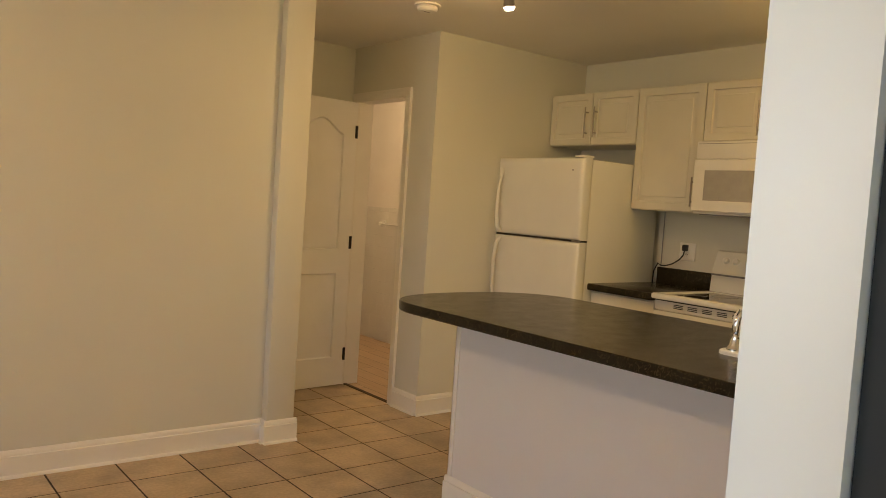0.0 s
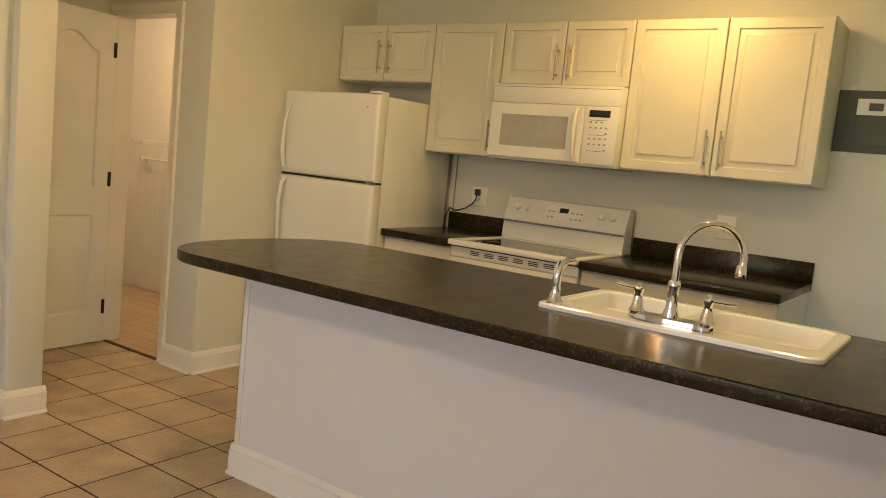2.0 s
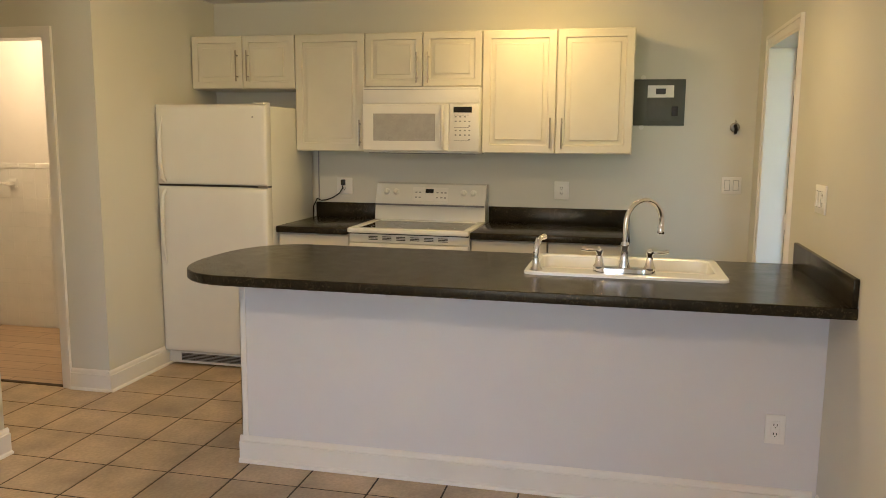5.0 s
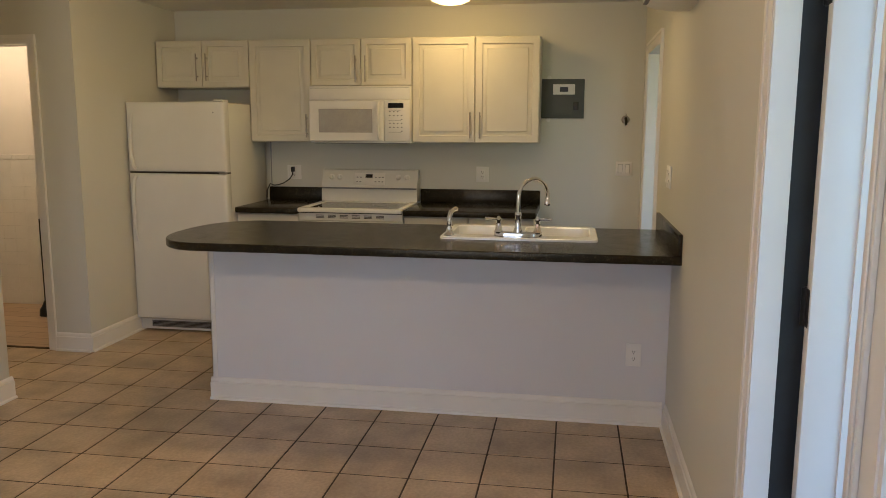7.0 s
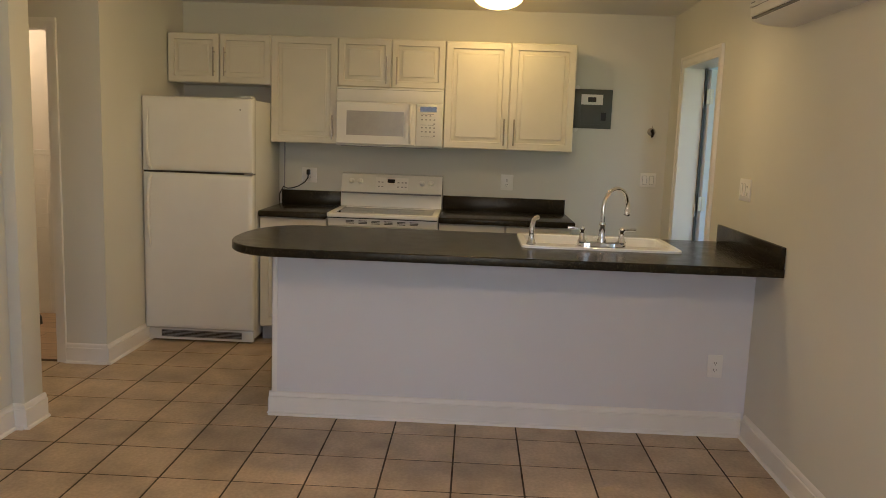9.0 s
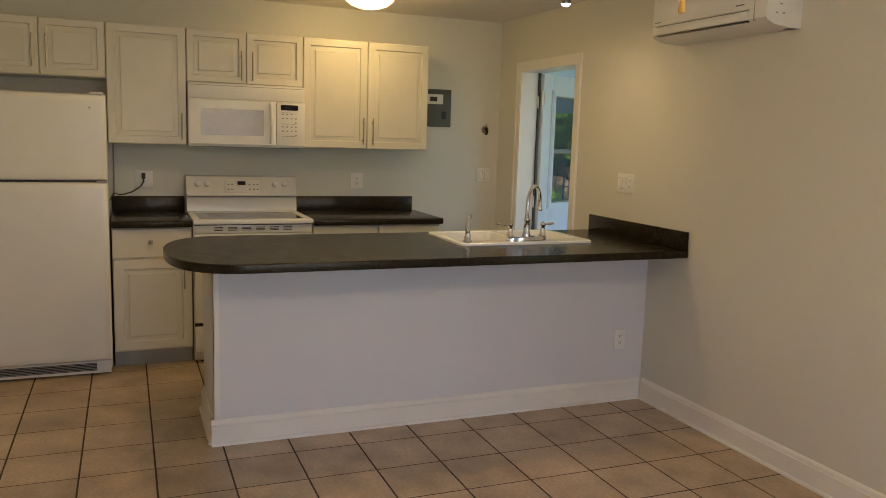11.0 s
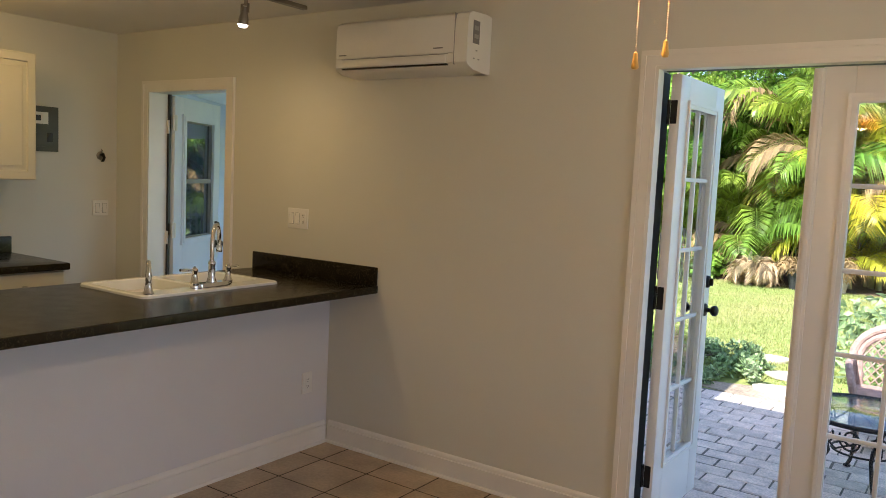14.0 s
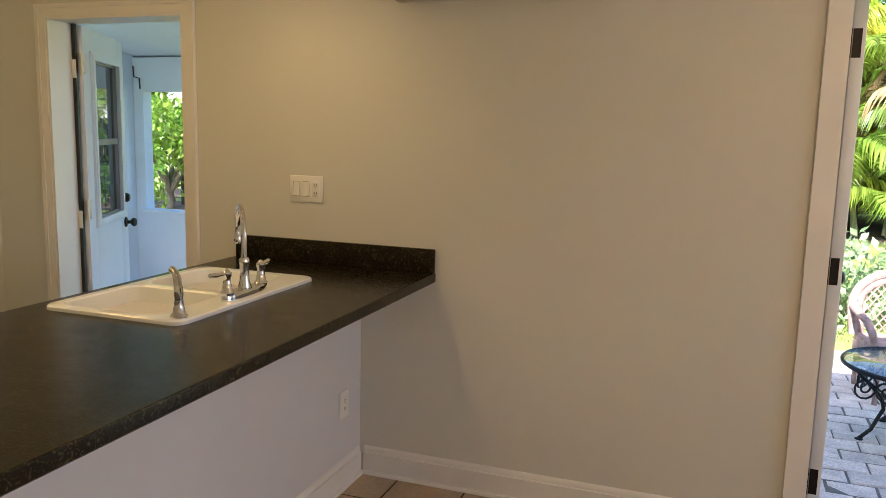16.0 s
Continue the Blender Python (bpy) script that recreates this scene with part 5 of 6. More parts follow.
# ---- air conditioner ----
def split_unit():
    c = thing("wall_air_conditioner", "white split air conditioner high on the wall", "air conditioner", pose(-0.140, 0.0, 2.022, 0, 0, 180) @ Matrix.Diagonal((0.985, 1.0, 0.95, 1.0)))
    w = 0.825
    prof = [(0.0, 0.02), (0.0, 0.285), (0.05, 0.290), (0.165, 0.285), (0.195, 0.270), (0.205, 0.235), (0.207, 0.075), (0.205, 0.040), (0.192, 0.026), (0.150, 0.010), (0.06, 0.002), (0.0, 0.002)]
    prof = prof[1:]

    def slab(x0, x1, inset, bm):
        a = [bm.verts.new((x0, -max(0.0, y - inset), z)) for y, z in prof]
        b = [bm.verts.new((x1, -max(0.0, y - inset), z)) for y, z in prof]
        bm.faces.new(a), bm.faces.new(b[::-1])
        for i in range(len(prof)):
            j = (i + 1) % len(prof)
            bm.faces.new((a[i], a[j], b[j], b[i]))
        return bm

    bm = slab(0.015, w - 0.015, 0.004, bmesh.new())
    part("body", bm, PLASTIC, c)
    bm = slab(0, 0.016, 0.012, bmesh.new())
    part("end_cap", bm, PLASTIC, c)
    bm = slab(w - 0.070, w, 0.0, bmesh.new())
    part("end_cap", bm, PLASTIC, c)
    part("front_panel", boxes((0.016, -0.2085, 0.085, w - 0.074, -0.200, 0.262), bevel=0.003), PLASTIC, c)
    part("panel_joint", boxes((w - 0.0735, -0.2075, 0.03, w - 0.0705, -0.19, 0.275)), GREYPL, c)
    part("louvre", boxes((0.060, -0.2100, 0.036, w - 0.115, -0.200, 0.079), bevel=0.004), PLASTIC, c, "white air flap")
    part("outlet_slot", boxes((0.055, -0.2072, 0.0275, w - 0.112, -0.185, 0.0345)), BLACKPL, c, "dark air slot")
    part("flap_line", boxes((0.050, -0.2075, 0.080, w - 0.108, -0.200, 0.0825)), GREYPL, c)
    part("logo_bar", boxes((w - 0.190, -0.2095, 0.108, w - 0.135, -0.208, 0.114)), DIM, c)
    part("logo_bar", boxes((0.035, -0.2095, 0.100, 0.085, -0.208, 0.105)), DIM, c)
    part("energy_label", boxes((w - 0.001, -0.160, 0.135, w + 0.0012, -0.105, 0.245)), DIM, c, "dark printed label on the end")
    for z in (0.16, 0.20):
        part("label_mark", boxes((w, -0.15, z, w + 0.002, -0.115, z + 0.02)), GREYPL, c)
    for y, z in ((-0.10, 0.06), (-0.14, 0.06), (-0.12, 0.10)):
        part("vent_mark", boxes((w - 0.001, y - 0.012, z, w + 0.0012, y + 0.002, z + 0.006)), GREYPL, c)
    return c


split_unit()


# ---- bathroom seen through the doorway ----
solid("bath_floor", boxes((0.752, 3.78, -0.2, 1.96, 6.5, 0.0)), WOODF, "wood-look plank floor of the bathroom", "floor", "structure")
solid("bath_threshold", boxes((0.739, BY0, -0.003, 0.766, BY1, 0.006), bevel=0.002), FENCEW, "dark brown floor threshold", "trim", "structure")
bath_wall = solid("bath_wall_east", boxes((1.955, 3.78, -0.2, 2.08, 6.5, CEIL_Z)), BATHW, "cream painted bathroom wall with a white tile wainscot", "wall", "structure")
solid("bath_wall_north", boxes((0.855, 6.40, -0.2, 1.955, 6.5, CEIL_Z)), BATHW, "cream painted bathroom end wall", "wall", "structure")
solid("bath_wall_south", boxes((0.855, 3.78, 0.0, 1.955, 3.79, CEIL_Z)), BATHW, "cream painted bathroom side wall", "wall", "structure")
c = thing("towel_bar", "white ceramic towel bar on the tiled wall", "towel bar")
part("bar", tube([(1.895, 5.30, 1.115), (1.895, 5.95, 1.115)], 0.009, 12), BATHT, c)
for y in (5.30, 5.95):
    part("bracket", boxes((1.935, y - 0.035, 1.085, 1.949, y + 0.035, 1.150), (1.880, y - 0.020, 1.100, 1.937, y + 0.020, 1.132), bevel=0.006), BATHT, c)
c = thing("toilet_plunger", "black plunger standing on the bathroom floor", "plunger", pose(1.62, 4.63, 0.0))
part("handle", tube([(0, 0, 0.10), (0.0, 0.0, 0.78)], 0.016, 10), BLACKPL, c)
part("cup", lathe([(0, 0.12), (0.02, 0.12), (0.03, 0.09), (0.055, 0.05), (0.06, 0.0), (0.05, 0.0), (0.045, 0.04), (0, 0.06)], 20), BLACKPL, c)
c = thing("bath_ceiling_light", "lit round bathroom ceiling light", "ceiling light", pose(1.35, 5.0, CEIL_Z))
part("pan", lathe([(0, 0), (0.13, 0), (0.13, -0.02), (0.12, -0.03)], 24), PLASTIC, c)
p = part("glass_dome", lathe([(0.12, -0.02), (0.11, -0.06), (0.06, -0.09), (0, -0.10)], 24), BATHGL, c, "lit frosted glass dome")
p.visible_shadow = False

# ---- window in the end wall ----
c = thing("window_west", "white framed window in the end wall", "window", kind="structure")
part("window_frame", boxes((-5.55, 0.751, 0.851, -5.43, 2.749, 0.92), (-5.55, 0.751, 2.03, -5.43, 2.749, 2.099), (-5.55, 0.751, 0.92, -5.43, 0.82, 2.03), (-5.55, 2.68, 0.92, -5.43, 2.749, 2.03), (-5.55, 1.73, 0.92, -5.43, 1.77, 2.03)), TRIM, c)
for y0, y1 in ((0.82, 1.73), (1.77, 2.68)):
    p = part("pane", boxes((-5.50, y0, 0.92, -5.496, y1, 2.03)), GLASS, c)
    p.visible_shadow = False
part("window_sill", boxes((-5.440, 0.70, 0.82, -5.37, 2.80, 0.85), bevel=0.004), TRIM, c)

# ---- porch beyond the second door ----
solid("porch_floor", boxes((-0.2, -2.62, -0.2, 4.2, -0.172, -0.02)), SAND, "grey concrete porch floor", "floor", "structure")
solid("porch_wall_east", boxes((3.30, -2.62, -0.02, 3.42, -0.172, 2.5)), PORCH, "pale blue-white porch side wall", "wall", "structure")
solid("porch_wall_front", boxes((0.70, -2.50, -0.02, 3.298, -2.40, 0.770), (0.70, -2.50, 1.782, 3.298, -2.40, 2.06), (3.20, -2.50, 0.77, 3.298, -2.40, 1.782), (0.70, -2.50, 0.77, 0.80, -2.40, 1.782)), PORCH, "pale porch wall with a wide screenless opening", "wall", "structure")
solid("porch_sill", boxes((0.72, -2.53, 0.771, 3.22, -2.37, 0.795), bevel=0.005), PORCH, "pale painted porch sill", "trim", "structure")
solid("porch_cable", tube([(3.285, -2.39, 1.99), (3.275, -2.385, 1.90), (3.22, -2.385, 1.89), (3.215, -2.385, 1.80)], 0.006, 6), IRON, "dark cable clipped round the porch opening", "cable")
bm = bmesh.new()
prof = [(-0.172, 2.36), (-2.75, 2.03), (-2.75, 2.20), (-0.172, 2.48)]
a = [bm.verts.new((-0.75, y, z)) for y, z in prof]
b = [bm.verts.new((3.6, y, z)) for y, z in prof]
bm.faces.new(a), bm.faces.new(b[::-1])
for i in range(4):
    bm.faces.new((a[i], a[(i + 1) % 4], b[(i + 1) % 4], b[i]))
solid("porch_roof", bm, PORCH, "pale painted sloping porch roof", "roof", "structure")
c = thing("porch_bench", "dark storage box beyond the porch", "box")
part("body", boxes((4.6, -7.2, -0.12, 5.8, -6.6, 0.42), bevel=0.02), POT, c)
part("lid", boxes((4.57, -7.23, 0.42, 5.83, -6.57, 0.48), bevel=0.015), POT, c)

# ---- ground ----
GZ = -0.12
solid("ground", boxes((-90, -120, GZ - 0.3, 90, 90, GZ - 0.012)), LAWN, "grassy ground of the yard", "ground", "structure")
patio = solid("patio", boxes((-7.0, -3.32, GZ - 0.1, 0.6, -0.172, GZ - 0.006)), SAND, "grey concrete paver patio in running bond", "pavement", "structure")


def sheet(name, x0, x1, y0, y1, z, wob, mat, label, seed):
    """A flat bed with a wavering outline."""
    rnd = random.Random(seed)
    n = 40
    pts = []
    for i in range(n):
        a = 2 * math.pi * i / n
        ca, sa = math.cos(a), math.sin(a)
        s = 1 / max(abs(ca), abs(sa)) ** 0.85
        pts.append(((x0 + x1) / 2 + (x1 - x0) / 2 * ca * s + rnd.uniform(-wob, wob), (y0 + y1) / 2 + (y1 - y0) / 2 * sa * s + rnd.uniform(-wob, wob)))
    return solid(name, prism(pts, z - 0.05, z), mat, label, "ground", "structure")


sheet("mulch_border", -6.0, 0.4, -3.70, -3.3, GZ - 0.004, 0.10, DRYSOIL, "pale brown mulch border along the patio", 3)
sheet("mulch_bed", -9.0, 12.0, -16.5, -11.4, GZ + 0.004, 0.18, SOIL, "brown leaf-littered planting bed", 5)
sheet("mulch_side", 3.2, 11.0, -11.2, -4.3, GZ - 0.002, 0.2, SOIL, "bare brown soil beside the porch", 8)
for sx, sy, w, d, r in ((-1.68, -4.25, 0.44, 0.30, 10), (-1.78, -3.62, 0.56, 0.34, -6), (-1.35, -4.9, 0.40, 0.28, 22)):
    rnd = random.Random(int(sx * 100))
    pts = [(w / 2 * math.cos(2 * math.pi * i / 14) * rnd.uniform(0.88, 1.1), d / 2 * math.sin(2 * math.pi * i / 14) * rnd.uniform(0.88, 1.1)) for i in range(14)]
    st = solid("stepping_stone", prism(pts, 0, 0.035, 0.008), STONE, "pale flat stepping stone in the mulch", "stepping stone", group="stepping stones")
    st.matrix_basis = pose(sx, sy, GZ - 0.010, 0, 0, r)


# ---- planting ----
def numpy_mesh(name, verts, faces, mats):
    me = bpy.data.meshes.new(name)
    me.from_pydata([tuple(v) for v in verts], [], faces)
    for m in mats:
        me.materials.append(m)
    return me


def frond(rng, length, droop, leaflets=34):
    """Points and faces of one feather frond that starts at the origin and rises along +x and z."""
    V, F = [], []
    n = 14
    rach = []
    a = radians(rng.uniform(52, 80))
    p = np.zeros(3)
    for i in range(n + 1):
        rach.append(p.copy())
        p = p + np.array([math.cos(a), 0, math.sin(a)]) * length / n
        a -= droop / n * (0.5 + 1.2 * i / n)
    rach = np.array(rach)
    for i in range(n):
        w = 0.011 * (1 - i / n) + 0.003
        b = len(V)
        for q in (rach[i], rach[i + 1]):
            V += [q + (0, w, 0), q + (0, -w, 0), q + (0, 0, -w)]
        F += [(b, b + 1, b + 4, b + 3), (b + 1, b + 2, b + 5, b + 4), (b + 2, b, b + 3, b + 5)]
    for k in range(leaflets):
        f = 0.16 + 0.84 * k / (leaflets - 1)
        x = f * n
        i = min(int(x), n - 1)
        base = rach[i] + (rach[i + 1] - rach[i]) * (x - i)
        fwd = rach[i + 1] - rach[i]
        fwd /= np.linalg.norm(fwd)
        ll = length * 0.34 * math.sin(math.pi * min(1, 0.12 + f * 0.86)) ** 0.7 + 0.05
        for s in (-1, 1):
            out = np.array([0, s, 0.0]) * 0.80 + fwd * 0.62 + np.array([0, 0, 0.25])
            out /= np.linalg.norm(out)
            tip = base + out * ll + np.array([0, 0, -ll * rng.uniform(0.45, 0.95)])
            mid = base + out * ll * 0.5 + np.array([0, 0, -ll * 0.10])
            side = fwd * (0.013 + 0.006 * rng.random()) * (1.1 - 0.4 * f) * 1.9
            b = len(V)
            V += [base, mid + side, tip, mid - side]
            F += [(b, b + 1, b + 2, b + 3)]
    return np.array(V), F


def palm_clump(name, label, x, y, stems, height, seed, spread=0.5, dry=2, frond_len=1.9, leaf=None):
    rng = random.Random(seed)
    t = thing(name, label, "palm tree", pose(x, y, GZ), "garden palms")
    V, F, base = [], [], 0
    DV, DF, dbase = [], [], 0
    for s in range(stems):
        a, r = rng.uniform(0, 2 * math.pi), spread * math.sqrt(rng.random())
        foot = np.array([r * math.cos(a), r * math.sin(a), 0])
        h = height * (0.04 + 0.90 * (s + rng.random()) / stems)
        lean = np.array([math.cos(a), math.sin(a), 0]) * rng.uniform(0.05, 0.28) * h
        pts = [tuple(foot + lean * (i / 6) ** 1.5 + np.array([0, 0, h * i / 6])) for i in range(7)]
        bm = tube(pts, [0.045 - 0.003 * i for i in range(7)], 8)
        part("trunk", bm, CANE, t, "ringed green-grey cane")
        top = np.array(pts[-1])
        nf = rng.randint(8, 11)
        for k in range(nf):
            isdry = k < dry and rng.random() < 0.5
            v, f = frond(rng, frond_len * rng.uniform(0.75, 1.15), radians(rng.uniform(95, 150)) * (1.25 if isdry else 1), 42)
            az = 2 * math.pi * k / nf + rng.uniform(-0.3, 0.3)
            c_, s_ = math.cos(az), math.sin(az)
            roll = rng.uniform(-0.5, 0.5)
            v = v @ np.array([[1, 0, 0], [0, math.cos(roll), math.sin(roll)], [0, -math.sin(roll), math.cos(roll)]])
            v = v @ np.array([[c_, s_, 0], [-s_, c_, 0], [0, 0, 1]]) + top
            if isdry:
                DV.append(v)
                DF += [tuple(i + dbase for i in q) for q in f]
                dbase += len(v)
            else:
                V.append(v)
                F += [tuple(i + base for i in q) for q in f]
                base += len(v)
    for nm, vv, ff, mm, lb in (("crown", V, F, leaf or PALMLEAF, "arching feather fronds"), ("dead_fronds", DV, DF, DRYLEAF, "dry brown fronds")):
        if vv:
            ob = new(nm, numpy_mesh(nm, np.concatenate(vv), ff, [mm]))
            ob.parent = t
            tagged(ob, lb)
    return t


def leaves(rng, centres, radii, per, size):
    """Small folded leaves scattered round clump centres, denser at the rim."""
    n = len(centres) * per
    c = np.repeat(np.array(centres), per, 0)
    r = np.repeat(np.array(radii), per, 0)[:, None]
    d = rng.normal(size=(n, 3))
    d /= np.linalg.norm(d, axis=1)[:, None]
    p = c + d * r * (0.45 + 0.65 * rng.random((n, 1))) * np.array([1, 1, 0.8])
    ax = d * 0.7 + rng.normal(size=(n, 3)) * 0.6 + np.array([0, 0, -0.2])
    ax /= np.linalg.norm(ax, axis=1)[:, None]
    sd = np.cross(ax, rng.normal(size=(n, 3)))
    sd /= np.linalg.norm(sd, axis=1)[:, None]
    L = size * (0.6 + 0.8 * rng.random((n, 1)))
    up = np.cross(ax, sd)
    V = np.stack([p, p + ax * L * 0.5 + sd * L * 0.28 + up * L * 0.06, p + ax * L, p + ax * L * 0.5 - sd * L * 0.28 + up * L * 0.06], 1).reshape(-1, 3)
    F = (np.arange(n)[:, None] * 4 + np.arange(4)).tolist()
    return V, F


def broad_tree(name, label, x, y, height, spread, seed, mat=None, per=70, clumps=60, size=0.15, low=0.35, lean=0.0, trunk_r=0.09):
    """A tapered trunk with forking limbs and a crown of leaf clumps with gaps."""
    rng = random.Random(seed)
    nr = np.random.default_rng(seed)
    t = thing(name, label, "tree", pose(x, y, GZ))
    fork = height * low
    base_pts = [(0, 0, 0), (lean * 0.2, 0.05, fork * 0.35), (lean * 0.6, 0.0, fork * 0.7), (lean, 0.04, fork)]
    part("trunk", tube(base_pts, [trunk_r, trunk_r * 0.8, trunk_r * 0.72, trunk_r * 0.65], 10), BARK, t, "grey-brown bark trunk")
    C, R = [], []
    limbs = 7
    for k in range(limbs):
        a = 2 * math.pi * k / limbs + rng.uniform(-0.4, 0.4)
        rr = spread * rng.uniform(0.45, 0.95)
        end = Vector((lean + rr * math.cos(a), rr * math.sin(a), fork + (height - fork) * rng.uniform(0.35, 0.95)))
        mid = Vector((lean + rr * 0.4 * math.cos(a), rr * 0.4 * math.sin(a), fork + (end.z - fork) * 0.62))
        part("limb", tube([base_pts[-1], mid, end], [trunk_r * 0.55, trunk_r * 0.35, 0.012], 7), BARK, t)
        for j in range(clumps // limbs):
            f = rng.uniform(0.25, 1.08)
            q = Vector(base_pts[-1]).lerp(end, f)
            C.append((q.x + rng.gauss(0, spread * 0.2), q.y + rng.gauss(0, spread * 0.2), q.z + rng.gauss(0, (height - fork) * 0.13)))
            R.append(rng.uniform(0.18, 0.42) * spread * 0.45)
    V, F = leaves(nr, C, R, per, size)
    ob = new("crown", numpy_mesh("crown", V, F, [mat or TREELEAF]))
    ob.parent = t
    tagged(ob, "leafy green crown with gaps")
    return t


def shrub(name, label, x, y, w, h, seed, mat=None, per=45, clumps=22, size=0.08, category="shrub"):
    rng = random.Random(seed)
    nr = np.random.default_rng(seed)
    t = thing(name, label, category, pose(x, y, GZ))
    C, R = [], []
    for k in range(clumps):
        a, r = rng.uniform(0, 2 * math.pi), w * 0.5 * math.sqrt(rng.random())
        C.append((r * math.cos(a), r * math.sin(a), h * rng.uniform(0.18, 0.8) * (1.15 - r / w)))
        R.append(rng.uniform(0.12, 0.24) * min(w, h * 1.6))
    V, F = leaves(nr, C, R, per, size)
    V[:, 2] = np.maximum(V[:, 2], 0.0)
    for k in range(5):
        q = C[k * 3]
        part("stem", tube([(0, 0, 0), (q[0] * 0.5, q[1] * 0.5, q[2] * 0.6), q], [0.012, 0.009, 0.004], 6), BARK, t)
    ob = new("foliage", numpy_mesh("foliage", V, F, [mat or TREELEAF]))
    ob.parent = t
    return t


PALE = leafy("pale_leaf", (0.20, 0.30, 0.12), (0.34, 0.42, 0.24), 0.55, 2.0)
BRIGHT = leafy("bright_leaf", (0.16, 0.34, 0.05), (0.34, 0.46, 0.07), 0.45, 0.6, 0.45)
# second palm leaf with the sun's yellow brightness put into its colour
YELLOWP = leafy("sun_tinted_palm_leaf", (0.26, 0.38, 0.04), (0.65, 0.52, 0.05), 0.38, 0.8, 0.5)
palm_rows = ((-5.4, -12.6, 6, 2.9), (-4.0, -12.1, 7, 3.2), (-2.7, -12.9, 6, 3.6), (-1.5, -12.4, 7, 3.3), (-0.5, -13.0, 7, 3.9), (0.5, -12.3, 6, 3.0), (1.6, -13.2, 6, 3.6), (-3.2, -14.6, 6, 4.6), (-0.9, -14.8, 6, 4.8), (1.2, -15.0, 5, 4.8), (2.8, -13.0, 5, 2.4), (-6.9, -12.6, 6, 3.2), (-5.2, -14.8, 5, 4.6))
for k, (px, py, st, ht) in enumerate(palm_rows):
    # these clumps take the leaf colour that has sunshine painted in
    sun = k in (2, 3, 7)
    palm_clump("areca_palm", "areca palm clump in the bed, its leaves coloured a sunlit yellow-green" if sun else "dense green areca palm clump in the bed", px, py, st, ht, 40 + k, leaf=YELLOWP if sun else PALMLEAF)
broad_tree("shade_tree", "leaning broadleaf shade tree over the lawn", 3.6, -11.9, 5.6, 2.7, 11, BRIGHT, per=420, clumps=95, size=0.075, low=0.36, lean=-0.9)
broad_tree("shade_tree", "tall broadleaf tree behind the iron fence", 5.8, -13.6, 6.5, 2.9, 12, BRIGHT, per=380, clumps=100, size=0.080, low=0.25)
broad_tree("shade_tree", "tall broadleaf tree behind the palms", 2.0, -16.0, 7.5, 3.2, 13, BRIGHT, per=360, clumps=110, size=0.090, low=0.2)
broad_tree("shade_tree", "broadleaf tree at the end of the yard", 9.0, -12.5, 6.5, 3.0, 14, TREELEAF, per=80, clumps=100, size=0.18, low=0.2)
broad_tree("shade_tree", "tall broadleaf tree far behind the palms", -3.0, -18.0, 8.5, 3.8, 15, TREELEAF, per=70, clumps=110, size=0.22, low=0.2)
broad_tree("shade_tree", "tall broadleaf tree at the corner of the yard", -8.0, -16.0, 8.0, 3.6, 16, TREELEAF, per=70, clumps=100, size=0.22, low=0.2)
broad_tree("hedge_tree", "light green bushy tree beyond the porch", 7.6, -8.2, 3.9, 1.9, 17, BRIGHT, per=80, clumps=90, size=0.13, low=0.12)
broad_tree("hedge_tree", "dark green bushy tree beyond the porch", 10.2, -9.0, 5.2, 2.4, 18, TREELEAF, per=80, clumps=90, size=0.16, low=0.15)
shrub("border_plant", "low leafy green plant at the edge of the patio", -0.80, -4.20, 1.6, 0.19, 21, PALE, per=90, clumps=60, size=0.050, category="plant")
shrub("border_plant", "low spreading green plant in the border", 0.35, -4.6, 1.8, 0.27, 22, BRIGHT, per=90, clumps=60, size=0.055, category="plant")
shrub("pale_shrub", "pale variegated shrub behind the wicker chair", -2.55, -4.95, 1.3, 0.95, 23, PALE, clumps=34, size=0.09)
shrub("pale_shrub", "light green bush beside the wicker chair", -3.7, -5.1, 1.4, 1.25, 24, PALE, clumps=36, size=0.09)
shrub("bed_shrub", "green shrub at the foot of the palms", 1.5, -11.7, 1.2, 0.8, 25, BRIGHT, clumps=26, size=0.12)
shrub("bed_shrub", "dark shrub behind the iron fence", 3.4, -13.4, 2.2, 1.3, 26, TREELEAF, clumps=40, size=0.13)
shrub("bed_shrub", "dark shrub behind the iron fence", 5.6, -12.4, 2.4, 1.2, 27, TREELEAF, clumps=40, size=0.13)
for px, py, r, h, dr in ((-0.47, -11.25, 0.22, 0.30, 24), (-1.02, -11.4, 0.22, 0.32, 25)):
    c = thing("plant_pot", "round planter with a straggly dry plant", "planter", pose(px, py, GZ))
    part("pot", lathe([(0, 0), (r * 0.7, 0), (r * 0.95, h * 0.85), (r * 1.05, h * 0.86), (r * 1.05, h), (r * 0.95, h), (r * 0.9, h * 0.9), (0, h * 0.88)], 24), POT if dr == 24 else STONE, c)
    rng = random.Random(dr)
    V, F, nb = [], [], 0
    for k in range(26):
        v, f = frond(rng, rng.uniform(0.35, 0.75), radians(rng.uniform(120, 190)), 8)
        az = rng.uniform(0, 6.28)
        v = v @ np.array([[math.cos(az), math.sin(az), 0], [-math.sin(az), math.cos(az), 0], [0, 0, 1]]) + np.array([0, 0, h * 0.9])
        v[:, 2] = np.maximum(v[:, 2], 0.01)
        V.append(v)
        F += [tuple(i + nb for i in q) for q in f]
        nb += len(v)
    ob = new("dry_plant", numpy_mesh("dry_plant", np.concatenate(V), F, [DRYLEAF]))
    ob.parent = c

# heap of dead fronds at the edge of the bed
STRAW = leafy("straw_frond", (0.62, 0.47, 0.30), (0.46, 0.33, 0.20), 0.7, 3.0, 0.3, (0.7, 1.25))
